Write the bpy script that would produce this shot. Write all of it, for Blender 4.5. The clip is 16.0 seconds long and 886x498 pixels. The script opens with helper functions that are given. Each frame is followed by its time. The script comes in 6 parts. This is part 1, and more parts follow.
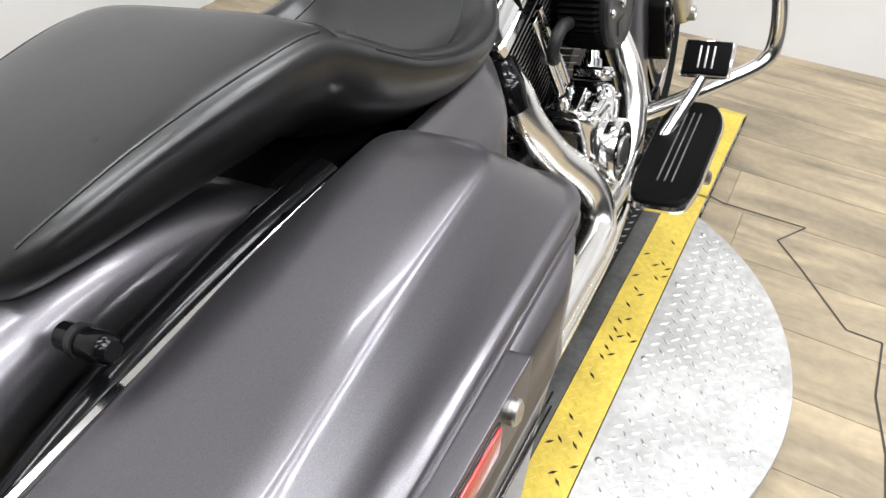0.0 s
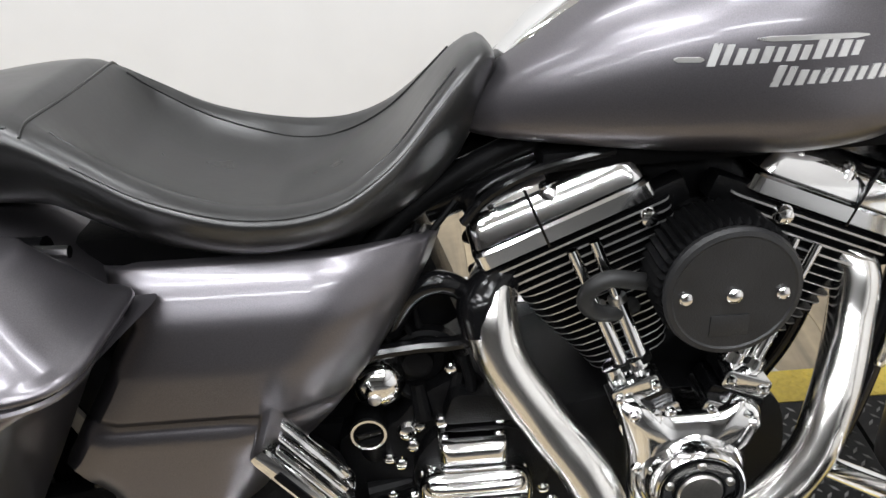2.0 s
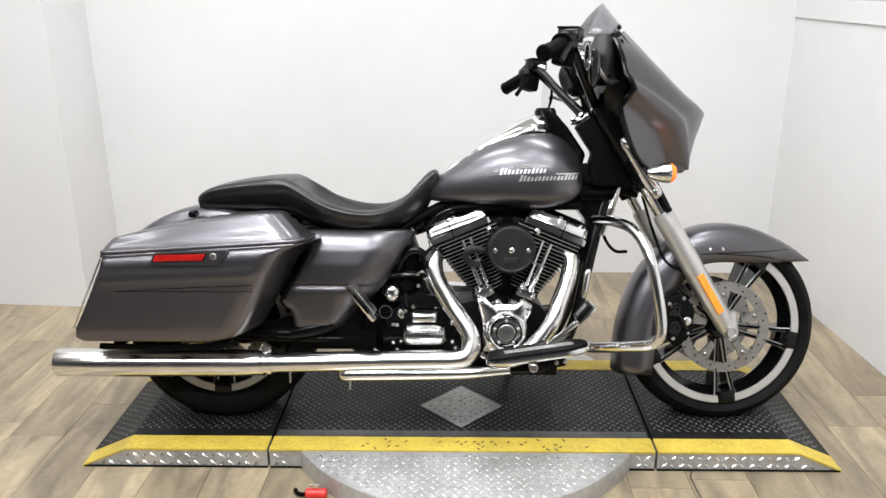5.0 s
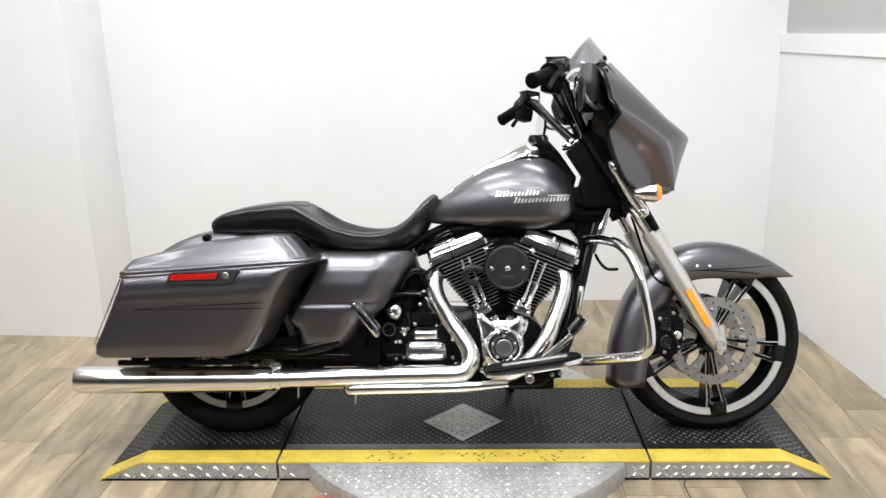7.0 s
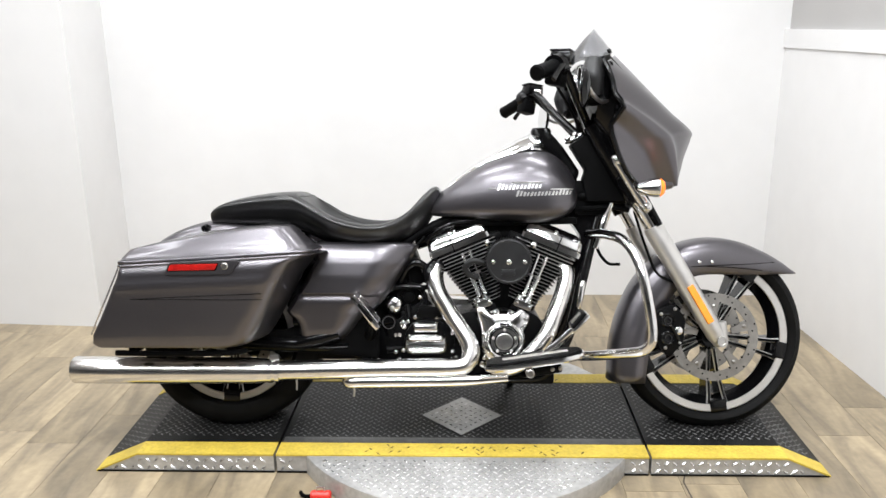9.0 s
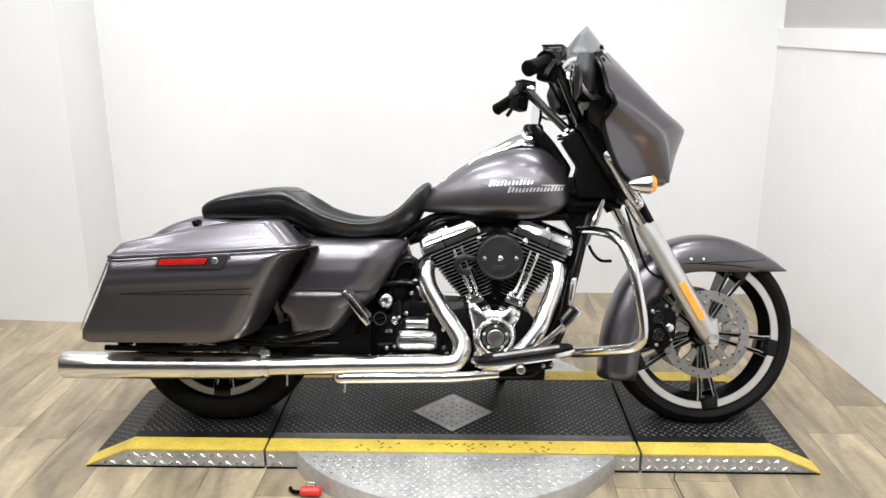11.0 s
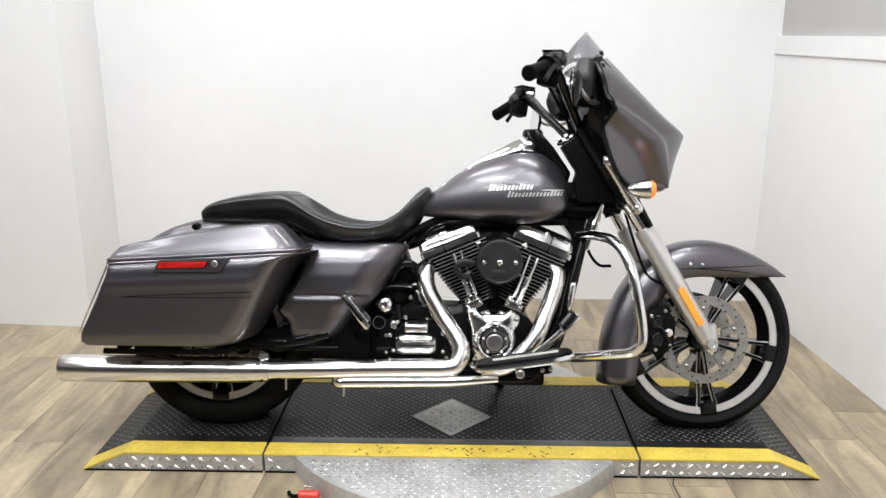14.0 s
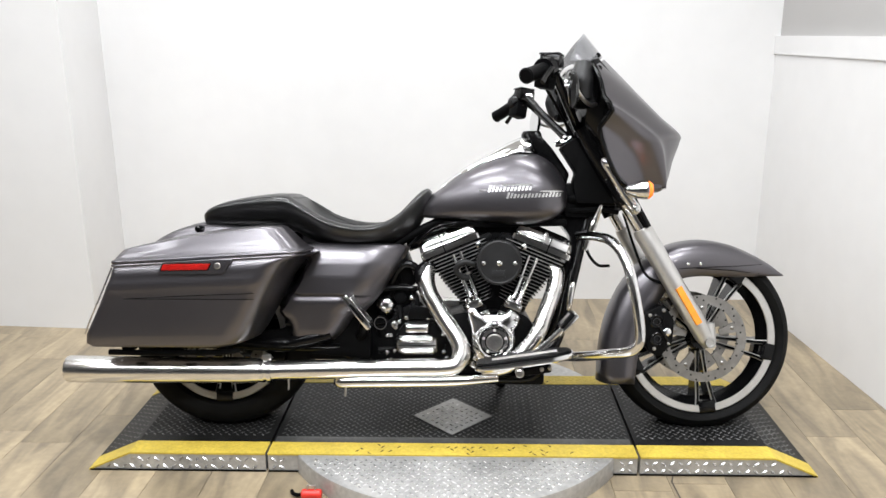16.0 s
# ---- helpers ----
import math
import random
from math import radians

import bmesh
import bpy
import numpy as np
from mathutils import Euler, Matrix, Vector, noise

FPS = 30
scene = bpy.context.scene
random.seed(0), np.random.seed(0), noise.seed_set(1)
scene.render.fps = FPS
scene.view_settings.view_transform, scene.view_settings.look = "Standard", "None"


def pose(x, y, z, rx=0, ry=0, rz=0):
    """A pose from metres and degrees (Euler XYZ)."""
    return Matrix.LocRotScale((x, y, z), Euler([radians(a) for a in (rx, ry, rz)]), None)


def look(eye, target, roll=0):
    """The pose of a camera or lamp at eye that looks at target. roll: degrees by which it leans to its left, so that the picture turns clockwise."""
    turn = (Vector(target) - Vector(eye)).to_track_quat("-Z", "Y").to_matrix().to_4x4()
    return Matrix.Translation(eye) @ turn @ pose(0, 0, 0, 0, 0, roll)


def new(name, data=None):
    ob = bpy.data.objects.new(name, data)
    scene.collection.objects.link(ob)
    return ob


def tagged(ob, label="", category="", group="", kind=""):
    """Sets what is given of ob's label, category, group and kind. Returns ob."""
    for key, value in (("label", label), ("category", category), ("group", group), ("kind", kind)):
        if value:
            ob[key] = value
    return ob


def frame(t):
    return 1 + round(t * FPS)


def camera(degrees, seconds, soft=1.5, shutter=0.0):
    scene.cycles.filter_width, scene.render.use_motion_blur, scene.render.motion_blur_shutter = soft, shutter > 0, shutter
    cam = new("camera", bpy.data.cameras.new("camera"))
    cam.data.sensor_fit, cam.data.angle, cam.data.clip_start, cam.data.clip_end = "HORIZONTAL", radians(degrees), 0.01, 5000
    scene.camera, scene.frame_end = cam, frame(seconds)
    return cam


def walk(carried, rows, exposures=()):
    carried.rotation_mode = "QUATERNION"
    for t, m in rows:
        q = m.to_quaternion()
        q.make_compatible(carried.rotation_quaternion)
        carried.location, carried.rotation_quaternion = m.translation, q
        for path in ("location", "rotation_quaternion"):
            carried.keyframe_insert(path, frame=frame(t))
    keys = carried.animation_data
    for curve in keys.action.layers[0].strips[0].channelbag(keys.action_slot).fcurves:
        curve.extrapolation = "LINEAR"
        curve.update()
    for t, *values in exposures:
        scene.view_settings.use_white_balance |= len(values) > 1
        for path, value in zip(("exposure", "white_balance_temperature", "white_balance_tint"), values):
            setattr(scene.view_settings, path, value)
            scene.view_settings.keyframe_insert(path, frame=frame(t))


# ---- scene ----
cam = camera(58.2, 16.0)
PATH = [
    (0, (-0.254, -0.4, 1.052), (1.132, 0.25, -0.236), 4.1),
    (0.3, (-0.081, -0.512, 1.078), (1.175, 0.395, -0.187), 5.2),
    (0.5, (0.016, -0.535, 1.071), (1.149, 0.506, -0.207), 2.7),
    (0.7, (0.132, -0.518, 1.05), (1.219, 0.578, -0.221), 3.5),
    (0.9, (0.25, -0.504, 1.063), (1.283, 0.626, -0.225), 4.2),
    (1, (0.301, -0.5, 1.075), (1.291, 0.622, -0.252), 4.0),
    (1.2, (0.404, -0.517, 1.08), (1.219, 0.706, -0.276), 2.3),
    (1.5, (0.529, -0.537, 1.094), (0.969, 0.862, -0.266), 2.5),
    (1.7, (0.548, -0.584, 1.083), (0.832, 0.884, -0.246), 1.5),
    (2, (0.606, -0.708, 1.096), (0.68, 0.89, -0.103), -2.3),
    (2.2, (0.596, -0.833, 1.125), (0.722, 0.811, -0.007), 0.1),
    (2.5, (0.621, -1.035, 1.191), (0.645, 0.67, 0.146), -1.5),
    (2.7, (0.647, -1.174, 1.199), (0.632, 0.583, 0.245), -1.9),
    (3, (0.741, -1.401, 1.229), (0.634, 0.374, 0.314), -1.5),
    (3.2, (0.712, -1.532, 1.259), (0.657, 0.27, 0.392), -1.1),
    (3.5, (0.739, -1.746, 1.275), (0.723, 0.114, 0.54), -1.4),
    (3.9, (0.719, -1.959, 1.313), (0.719, -0.076, 0.638), -1.6),
    (4, (0.748, -2.021, 1.302), (0.724, -0.129, 0.654), -1.4),
    (4.2, (0.768, -2.112, 1.34), (0.726, -0.235, 0.651), -0.3),
    (6.3, (0.8, -2.515, 1.293), (0.739, -0.59, 0.756), -0.8),
    (6.5, (0.812, -2.512, 1.286), (0.743, -0.586, 0.749), -0.9),
    (7, (0.807, -2.511, 1.291), (0.738, -0.583, 0.764), -1.2),
    (7.5, (0.799, -2.505, 1.283), (0.724, -0.58, 0.746), -0.7),
    (8, (0.796, -2.499, 1.291), (0.725, -0.574, 0.753), -0.7),
    (8.5, (0.814, -2.497, 1.287), (0.743, -0.571, 0.75), -0.8),
    (9, (0.793, -2.494, 1.286), (0.732, -0.571, 0.742), -0.5),
    (11.5, (0.807, -2.491, 1.271), (0.759, -0.567, 0.726), -0.1),
    (12, (0.803, -2.49, 1.27), (0.761, -0.565, 0.727), -0.1),
    (12.5, (0.797, -2.491, 1.267), (0.759, -0.566, 0.728), 0.0),
    (13, (0.798, -2.492, 1.27), (0.757, -0.565, 0.733), 0.2),
    (13.5, (0.804, -2.491, 1.269), (0.758, -0.563, 0.74), -0.0),
    (14, (0.8, -2.498, 1.262), (0.756, -0.569, 0.737), 0.1),
    (14.5, (0.8, -2.501, 1.27), (0.756, -0.573, 0.741), 0.1),
    (15, (0.817, -2.506, 1.272), (0.76, -0.577, 0.749), -0.1),
    (15.5, (0.82, -2.515, 1.271), (0.767, -0.586, 0.744), -0.1),
    (16, (0.817, -2.524, 1.271), (0.76, -0.595, 0.747), -0.3),
]
walk(cam, [(t, look(eye, target, roll)) for t, eye, target, roll in PATH],
     [(0, 0.07), (0.5, 0.15), (1.5, 0.1), (2.5, -0.03), (3.5, -0.03), (6.5, 0.02), (9, 0.15), (11.5, 0.08), (12.5, 0.0), (14.5, -0.02), (16, 0.06)])

# ---- world and lights ----
world = bpy.data.worlds.new("world")
scene.world = world
world.use_nodes = True
world.node_tree.nodes["Background"].inputs[0].default_value = (1.0, 0.98, 0.95, 1)
world.node_tree.nodes["Background"].inputs[1].default_value = 0.02

FLOOR = -0.063          # the floor; z = 0 is the top of the platform
CEILING = 3.1
Y_BACK, X_RIGHT, X_LEFT, Y_FRONT = 1.42, 2.79, -5.5, -8.0


def ceiling_lamp(x, y, watts, aim, size=(0.16, 0.16), color=(0.945, 0.965, 0.995), spread=180):
    data = bpy.data.lights.new("ceiling_lamp", "AREA")
    data.shape = "DISK" if size[0] == size[1] else "RECTANGLE"
    data.size, data.size_y, data.energy, data.color, data.spread = size[0], size[1], watts, color, radians(spread)
    ob = new("ceiling_lamp", data)
    ob.matrix_world = look((x, y, CEILING - 0.05), aim)
    return ob


# rows of light panels over the motorcycle and over the camera's side
for y, watts, aim, depth in ((-3.1, 42, -2.6, 0.14), (-1.6, 27, -1.4, 0.12), (-1.1, 27, -1.0, 0.12), (0.35, 28, 0.45, 0.12)):
    for x, share in ((-1.75, 0.55), (-0.15, 1.0), (1.45, 1.0)):
        ceiling_lamp(x, y, watts * share, (x + 0.1, aim, 0), (1.5, depth), spread=170)


# ---- materials ----
def material(name, base, rough=0.5, metal=0.0, coat=0.0, vary=0.12, scale=8.0, bump=0.0, bump_scale=200.0, fine=0.0, fine_scale=400.0,
             emission=None, transmission=0.0, alpha=1.0, per_object=0.0, rough_vary=0.08, spec=0.5, coat_rough=0.05):
    m = bpy.data.materials.new(name)
    m.use_nodes = True
    nt = m.node_tree
    b = nt.nodes["Principled BSDF"]
    b.inputs["Roughness"].default_value = rough
    b.inputs["Metallic"].default_value = metal
    b.inputs["Specular IOR Level"].default_value = spec
    b.inputs["Coat Weight"].default_value = coat
    b.inputs["Coat Roughness"].default_value = coat_rough
    b.inputs["Transmission Weight"].default_value = transmission
    b.inputs["Alpha"].default_value = alpha
    tc = nt.nodes.new("ShaderNodeTexCoord")
    n1 = nt.nodes.new("ShaderNodeTexNoise")
    n1.inputs["Scale"].default_value, n1.inputs["Detail"].default_value = scale, 5.0
    nt.links.new(tc.outputs["Object"], n1.inputs["Vector"])
    ramp = nt.nodes.new("ShaderNodeMapRange")
    ramp.inputs["From Min"].default_value, ramp.inputs["From Max"].default_value = 0.3, 0.7
    ramp.inputs["To Min"].default_value, ramp.inputs["To Max"].default_value = 1 - vary, 1 + vary
    nt.links.new(n1.outputs["Fac"], ramp.inputs["Value"])
    value = ramp.outputs["Result"]
    if fine:
        n2 = nt.nodes.new("ShaderNodeTexNoise")
        n2.inputs["Scale"].default_value, n2.inputs["Detail"].default_value = fine_scale, 2.0
        nt.links.new(tc.outputs["Object"], n2.inputs["Vector"])
        r2 = nt.nodes.new("ShaderNodeMapRange")
        r2.inputs["From Min"].default_value, r2.inputs["From Max"].default_value = 0.3, 0.7
        r2.inputs["To Min"].default_value, r2.inputs["To Max"].default_value = 1 - fine, 1 + fine
        nt.links.new(n2.outputs["Fac"], r2.inputs["Value"])
        mul = nt.nodes.new("ShaderNodeMath")
        mul.operation = "MULTIPLY"
        nt.links.new(value, mul.inputs[0])
        nt.links.new(r2.outputs["Result"], mul.inputs[1])
        value = mul.outputs[0]
    if per_object:
        info = nt.nodes.new("ShaderNodeObjectInfo")
        r3 = nt.nodes.new("ShaderNodeMapRange")
        r3.inputs["To Min"].default_value, r3.inputs["To Max"].default_value = 1 - per_object, 1 + per_object
        nt.links.new(info.outputs["Random"], r3.inputs["Value"])
        mul = nt.nodes.new("ShaderNodeMath")
        mul.operation = "MULTIPLY"
        nt.links.new(value, mul.inputs[0])
        nt.links.new(r3.outputs["Result"], mul.inputs[1])
        value = mul.outputs[0]
    mix = nt.nodes.new("ShaderNodeVectorMath")
    mix.operation = "SCALE"
    mix.inputs[0].default_value = base
    nt.links.new(value, mix.inputs["Scale"])
    nt.links.new(mix.outputs[0], b.inputs["Base Color"])
    rr = nt.nodes.new("ShaderNodeMapRange")
    rr.inputs["To Min"].default_value, rr.inputs["To Max"].default_value = max(0.0, rough - rough_vary), min(1.0, rough + rough_vary)
    nt.links.new(n1.outputs["Fac"], rr.inputs["Value"])
    nt.links.new(rr.outputs["Result"], b.inputs["Roughness"])
    if bump:
        n3 = nt.nodes.new("ShaderNodeTexNoise")
        n3.inputs["Scale"].default_value, n3.inputs["Detail"].default_value = bump_scale, 3.0
        nt.links.new(tc.outputs["Object"], n3.inputs["Vector"])
        bp = nt.nodes.new("ShaderNodeBump")
        bp.inputs["Strength"].default_value, bp.inputs["Distance"].default_value = bump, 0.002
        nt.links.new(n3.outputs["Fac"], bp.inputs["Height"])
        nt.links.new(bp.outputs["Normal"], b.inputs["Normal"])
    if emission:
        b.inputs["Emission Color"].default_value = (*emission[:3], 1)
        b.inputs["Emission Strength"].default_value = emission[3]
    return m


M_PAINT = material("charcoal_paint", (0.131, 0.124, 0.134), 0.33, 0.90, 0.28, 0.05, 3, fine=0.14, fine_scale=1100, rough_vary=0.03, coat_rough=0.07)
M_LEATHER = material("black_leather", (0.008, 0.008, 0.0079), 0.31, 0, 0.0, 0.30, 14, bump=0.05, bump_scale=90, fine=0.25, fine_scale=260, rough_vary=0.10, spec=0.62)
M_CHROME = material("chrome", (0.82, 0.82, 0.82), 0.10, 1.0, 0, 0.05, 12, rough_vary=0.04)
M_PIPE = material("exhaust_chrome", (0.84, 0.83, 0.81), 0.19, 1.0, 0, 0.06, 10, rough_vary=0.06)
M_STEEL = material("brushed_steel", (0.55, 0.54, 0.52), 0.32, 1.0, 0, 0.12, 30, fine=0.08, fine_scale=300)
M_DISC = material("disc_steel", (0.32, 0.308, 0.29), 0.34, 1.0, 0, 0.15, 40)
M_ALU = material("silver_aluminium", (0.62, 0.61, 0.59), 0.38, 0.85, 0.15, 0.06, 20, bump=0.08, bump_scale=500)
M_BLACK = material("gloss_black", (0.003, 0.003, 0.0033), 0.14, 0, 0.0, 0.2, 20, rough_vary=0.05, spec=0.24)
M_MATTE = material("matte_black", (0.0026, 0.0026, 0.0028), 0.48, 0, 0, 0.25, 25, bump=0.25, bump_scale=350, spec=0.05)
M_ENGINE = material("black_wrinkle_engine", (0.0022, 0.0022, 0.0024), 0.36, 0.0, 0, 0.3, 40, bump=0.4, bump_scale=600, spec=0.10)
M_CAP = material("grey_cap", (0.012, 0.012, 0.0125), 0.36, 0.0, 0, 0.2, 30, bump=0.3, bump_scale=700, spec=0.4)
M_FIN = material("machined_fin_edge", (0.50, 0.495, 0.49), 0.34, 0.9, 0, 0.15, 40)
M_RUBBER = material("tyre_rubber", (0.0045, 0.0045, 0.0045), 0.62, 0, 0, 0.3, 20, bump=0.3, bump_scale=240, spec=0.10)
M_HOSE = material("grey_rubber", (0.011, 0.011, 0.011), 0.5, 0, 0, 0.2, 30, spec=0.3)
M_RED = material("red_reflector", (0.36, 0.010, 0.008), 0.15, 0, 0.8, 0.25, 60)
M_AMBER = material("amber_reflector", (0.95, 0.32, 0.02), 0.2, 0, 0.7, 0.08, 60)
M_AMBER_LIT = material("amber_lens_lit", (0.9, 0.20, 0.01), 0.2, 0, 0.5, 0.1, 60, emission=(1.0, 0.16, 0.01, 0.8))
M_SMOKE = material("smoked_screen", (0.17, 0.17, 0.178), 0.10, 0, 0.3, 0.05, 5, alpha=0.55)
M_MIRROR = material("mirror_glass", (0.8, 0.8, 0.8), 0.03, 1.0, 0, 0.01, 5, rough_vary=0.01)
M_BADGE = material("badge_silver", (0.72, 0.72, 0.71), 0.3, 0.8, 0.2, 0.05, 60)
M_WALL = material("white_wall_paint", (0.71, 0.704, 0.698), 0.6, 0, 0, 0.025, 1.2, bump=0.08, bump_scale=60, fine=0.012, fine_scale=9)
M_GREY = material("upper_wall_grey", (0.40, 0.39, 0.38), 0.7, 0, 0, 0.04, 2)
M_DARKWALL = material("dark_shop_wall", (0.25, 0.247, 0.243), 0.8, 0, 0, 0.3, 2)
M_CEIL = material("ceiling_paint", (0.75, 0.75, 0.75), 0.8, 0, 0, 0.03, 2)
M_PLATE_BLACK = material("black_tread_plate", (0.011, 0.011, 0.011), 0.42, 0.1, 0, 0.5, 9, fine=0.25, fine_scale=60, bump=0.2, bump_scale=300, spec=0.2)
M_PLATE = material("bare_tread_plate", (0.48, 0.476, 0.466), 0.46, 0.62, 0, 0.14, 7, fine=0.12, fine_scale=60, bump=0.15, bump_scale=200)
M_DECK_GREY = material("grey_deck", (0.075, 0.075, 0.073), 0.42, 0.3, 0, 0.35, 9, fine=0.2, fine_scale=70)
M_BAR = material("worn_tread_bar", (0.16, 0.16, 0.158), 0.34, 0.5, 0, 0.5, 14, fine=0.3, fine_scale=90)
M_BAR_BARE = material("bright_tread_bar", (0.72, 0.716, 0.71), 0.26, 0.92, 0, 0.12, 30)
M_YELLOW = material("yellow_safety_paint", (0.53, 0.395, 0.058), 0.5, 0, 0, 0.14, 12, fine=0.12, fine_scale=90, bump=0.2, bump_scale=200)
M_REDPLASTIC = material("red_plastic", (0.6, 0.03, 0.02), 0.4, 0, 0, 0.1, 30)
M_SHOP = material("dark_shop_floor", (0.055, 0.053, 0.051), 0.6, 0, 0, 0.25, 1.5, fine=0.2, fine_scale=30)
M_TEAR = material("floor_tear_dark", (0.035, 0.030, 0.026), 0.8, 0, 0, 0.3, 10)
M_JOINT = material("floor_joint", (0.285, 0.235, 0.160), 0.8, 0, 0, 0.2, 10)


def plank_material():
    m = material("vinyl_plank", (0.290, 0.242, 0.172), 0.42, 0, 0.1, 0.24, 2.2, fine=0.08, fine_scale=40, bump=0.12, bump_scale=120, per_object=0.11)
    nt = m.node_tree
    b = nt.nodes["Principled BSDF"]
    tc = nt.nodes.new("ShaderNodeTexCoord")
    info = nt.nodes.new("ShaderNodeObjectInfo")
    shift = nt.nodes.new("ShaderNodeVectorMath")
    shift.operation = "MULTIPLY_ADD"
    shift.inputs[1].default_value = (5.0, 0.9, 1.0)
    nt.links.new(tc.outputs["Object"], shift.inputs[0])
    far = nt.nodes.new("ShaderNodeVectorMath")
    far.operation = "SCALE"
    far.inputs[0].default_value = (37.0, 53.0, 0.0)
    nt.links.new(info.outputs["Random"], far.inputs["Scale"])
    nt.links.new(far.outputs[0], shift.inputs[2])
    grain = nt.nodes.new("ShaderNodeTexNoise")
    grain.inputs["Scale"].default_value, grain.inputs["Detail"].default_value, grain.inputs["Distortion"].default_value = 2.0, 7.0, 1.7
    nt.links.new(shift.outputs[0], grain.inputs["Vector"])
    r = nt.nodes.new("ShaderNodeValToRGB")
    r.color_ramp.elements[0].position, r.color_ramp.elements[0].color = 0.28, (0.58, 0.565, 0.55, 1)
    r.color_ramp.elements[1].position, r.color_ramp.elements[1].color = 0.68, (1.22, 1.17, 1.06, 1)
    nt.links.new(grain.outputs["Fac"], r.inputs["Fac"])
    was = b.inputs["Base Color"].links[0].from_socket
    mul = nt.nodes.new("ShaderNodeVectorMath")
    mul.operation = "MULTIPLY"
    nt.links.new(was, mul.inputs[0])
    nt.links.new(r.outputs["Color"], mul.inputs[1])
    nt.links.new(mul.outputs[0], b.inputs["Base Color"])
    return m


M_PLANK = plank_material()


# ---- builders ----
def finish(bm, name, mats, sharp=32.0, smooth=True):
    bmesh.ops.recalc_face_normals(bm, faces=bm.faces)
    for f in bm.faces:
        f.smooth = smooth
    limit = radians(sharp)
    for e in bm.edges:
        if len(e.link_faces) == 2:
            e.smooth = e.calc_face_angle(0.0) < limit
    me = bpy.data.meshes.new(name)
    bm.to_mesh(me)
    bm.free()
    for m in mats if isinstance(mats, (list, tuple)) else [mats]:
        me.materials.append(m)
    return me


def part(name, bm, mat, parent, label="", sharp=32.0):
    ob = new(name, finish(bm, name, mat, sharp))
    ob.parent = parent
    if label:
        tagged(ob, label)
    return ob


def thing(name, bm, mat, label, category, kind="", group="", sharp=32.0):
    return tagged(new(name, finish(bm, name, mat, sharp)), label, category, group, kind)


def rings(bm, sections, closed=True, caps=True):
    """Skin a row of equal point rings."""
    rows = [[bm.verts.new(p) for p in s] for s in sections]
    n = len(rows[0])
    for a, b in zip(rows, rows[1:]):
        for i in range(n if closed else n - 1):
            j = (i + 1) % n
            try:
                bm.faces.new((a[i], a[j], b[j], b[i]))
            except ValueError:
                pass
    if caps and closed:
        bm.faces.new(rows[0])
        bm.faces.new(rows[-1][::-1])
    return rows


def smooth_line(points, steps=6):
    """Catmull-Rom through the points."""
    p = [Vector(q) for q in points]
    p = [2 * p[0] - p[1], *p, 2 * p[-1] - p[-2]]
    out = []
    for a, b, c, d in zip(p, p[1:], p[2:], p[3:]):
        for k in range(steps):
            t = k / steps
            out.append(0.5 * ((2 * b) + (c - a) * t + (2 * a - 5 * b + 4 * c - d) * t * t + (3 * b - a - 3 * c + d) * t ** 3))
    out.append(p[-2])
    return out


def tube(points, r, sides=14, steps=6, bm=None, flat=1.0):
    """A round bar along a smooth line; r: one radius or one for each given point."""
    bm = bm or bmesh.new()
    line = smooth_line(points, steps) if steps > 1 else [Vector(p) for p in points]
    radii = r if isinstance(r, (list, tuple)) else [r] * len(points)
    sections = []
    up = Vector((0, 1, 0))
    for i, p in enumerate(line):
        d = (line[min(i + 1, len(line) - 1)] - line[max(i - 1, 0)]).normalized()
        side = d.cross(up)
        if side.length < 1e-3:
            side = d.cross(Vector((1, 0, 0)))
        side.normalize()
        up = side.cross(d).normalized()
        f = i / max(1, (len(line) - 1)) * (len(radii) - 1)
        k = min(int(f), len(radii) - 2)
        rad = radii[k] + (radii[k + 1] - radii[k]) * (f - k)
        sections.append([p + rad * (math.cos(a) * side + flat * math.sin(a) * up) for a in (2 * math.pi * q / sides for q in range(sides))])
    rings(bm, sections)
    return bm


def lathe(profile, center, axis="y", n=32, bm=None, start=0.0, closed_profile=False):
    """Turn (distance along the axis, radius) pairs round an axis through center."""
    bm = bm or bmesh.new()
    c = Vector(center)
    u, v, w = {"y": ((1, 0, 0), (0, 0, 1), (0, 1, 0)), "x": ((0, 1, 0), (0, 0, 1), (1, 0, 0)), "z": ((1, 0, 0), (0, 1, 0), (0, 0, 1))}[axis] if isinstance(axis, str) else axis
    u, v, w = Vector(u), Vector(v), Vector(w)
    sections = [[c + w * h + max(r, 1e-4) * (math.cos(a) * u + math.sin(a) * v) for a in (start + 2 * math.pi * k / n for k in range(n))] for h, r in profile]
    if closed_profile:
        sections.append(sections[0])
        rings(bm, sections, caps=False)
        bmesh.ops.remove_doubles(bm, verts=bm.verts, dist=1e-6)
    else:
        rings(bm, sections)
    return bm


def frame_of(d):
    """Two directions square to d, and d."""
    d = Vector(d).normalized()
    u = d.cross(Vector((0, 1, 0)))
    if u.length < 1e-3:
        u = Vector((1, 0, 0))
    u.normalize()
    return u, d.cross(u), d


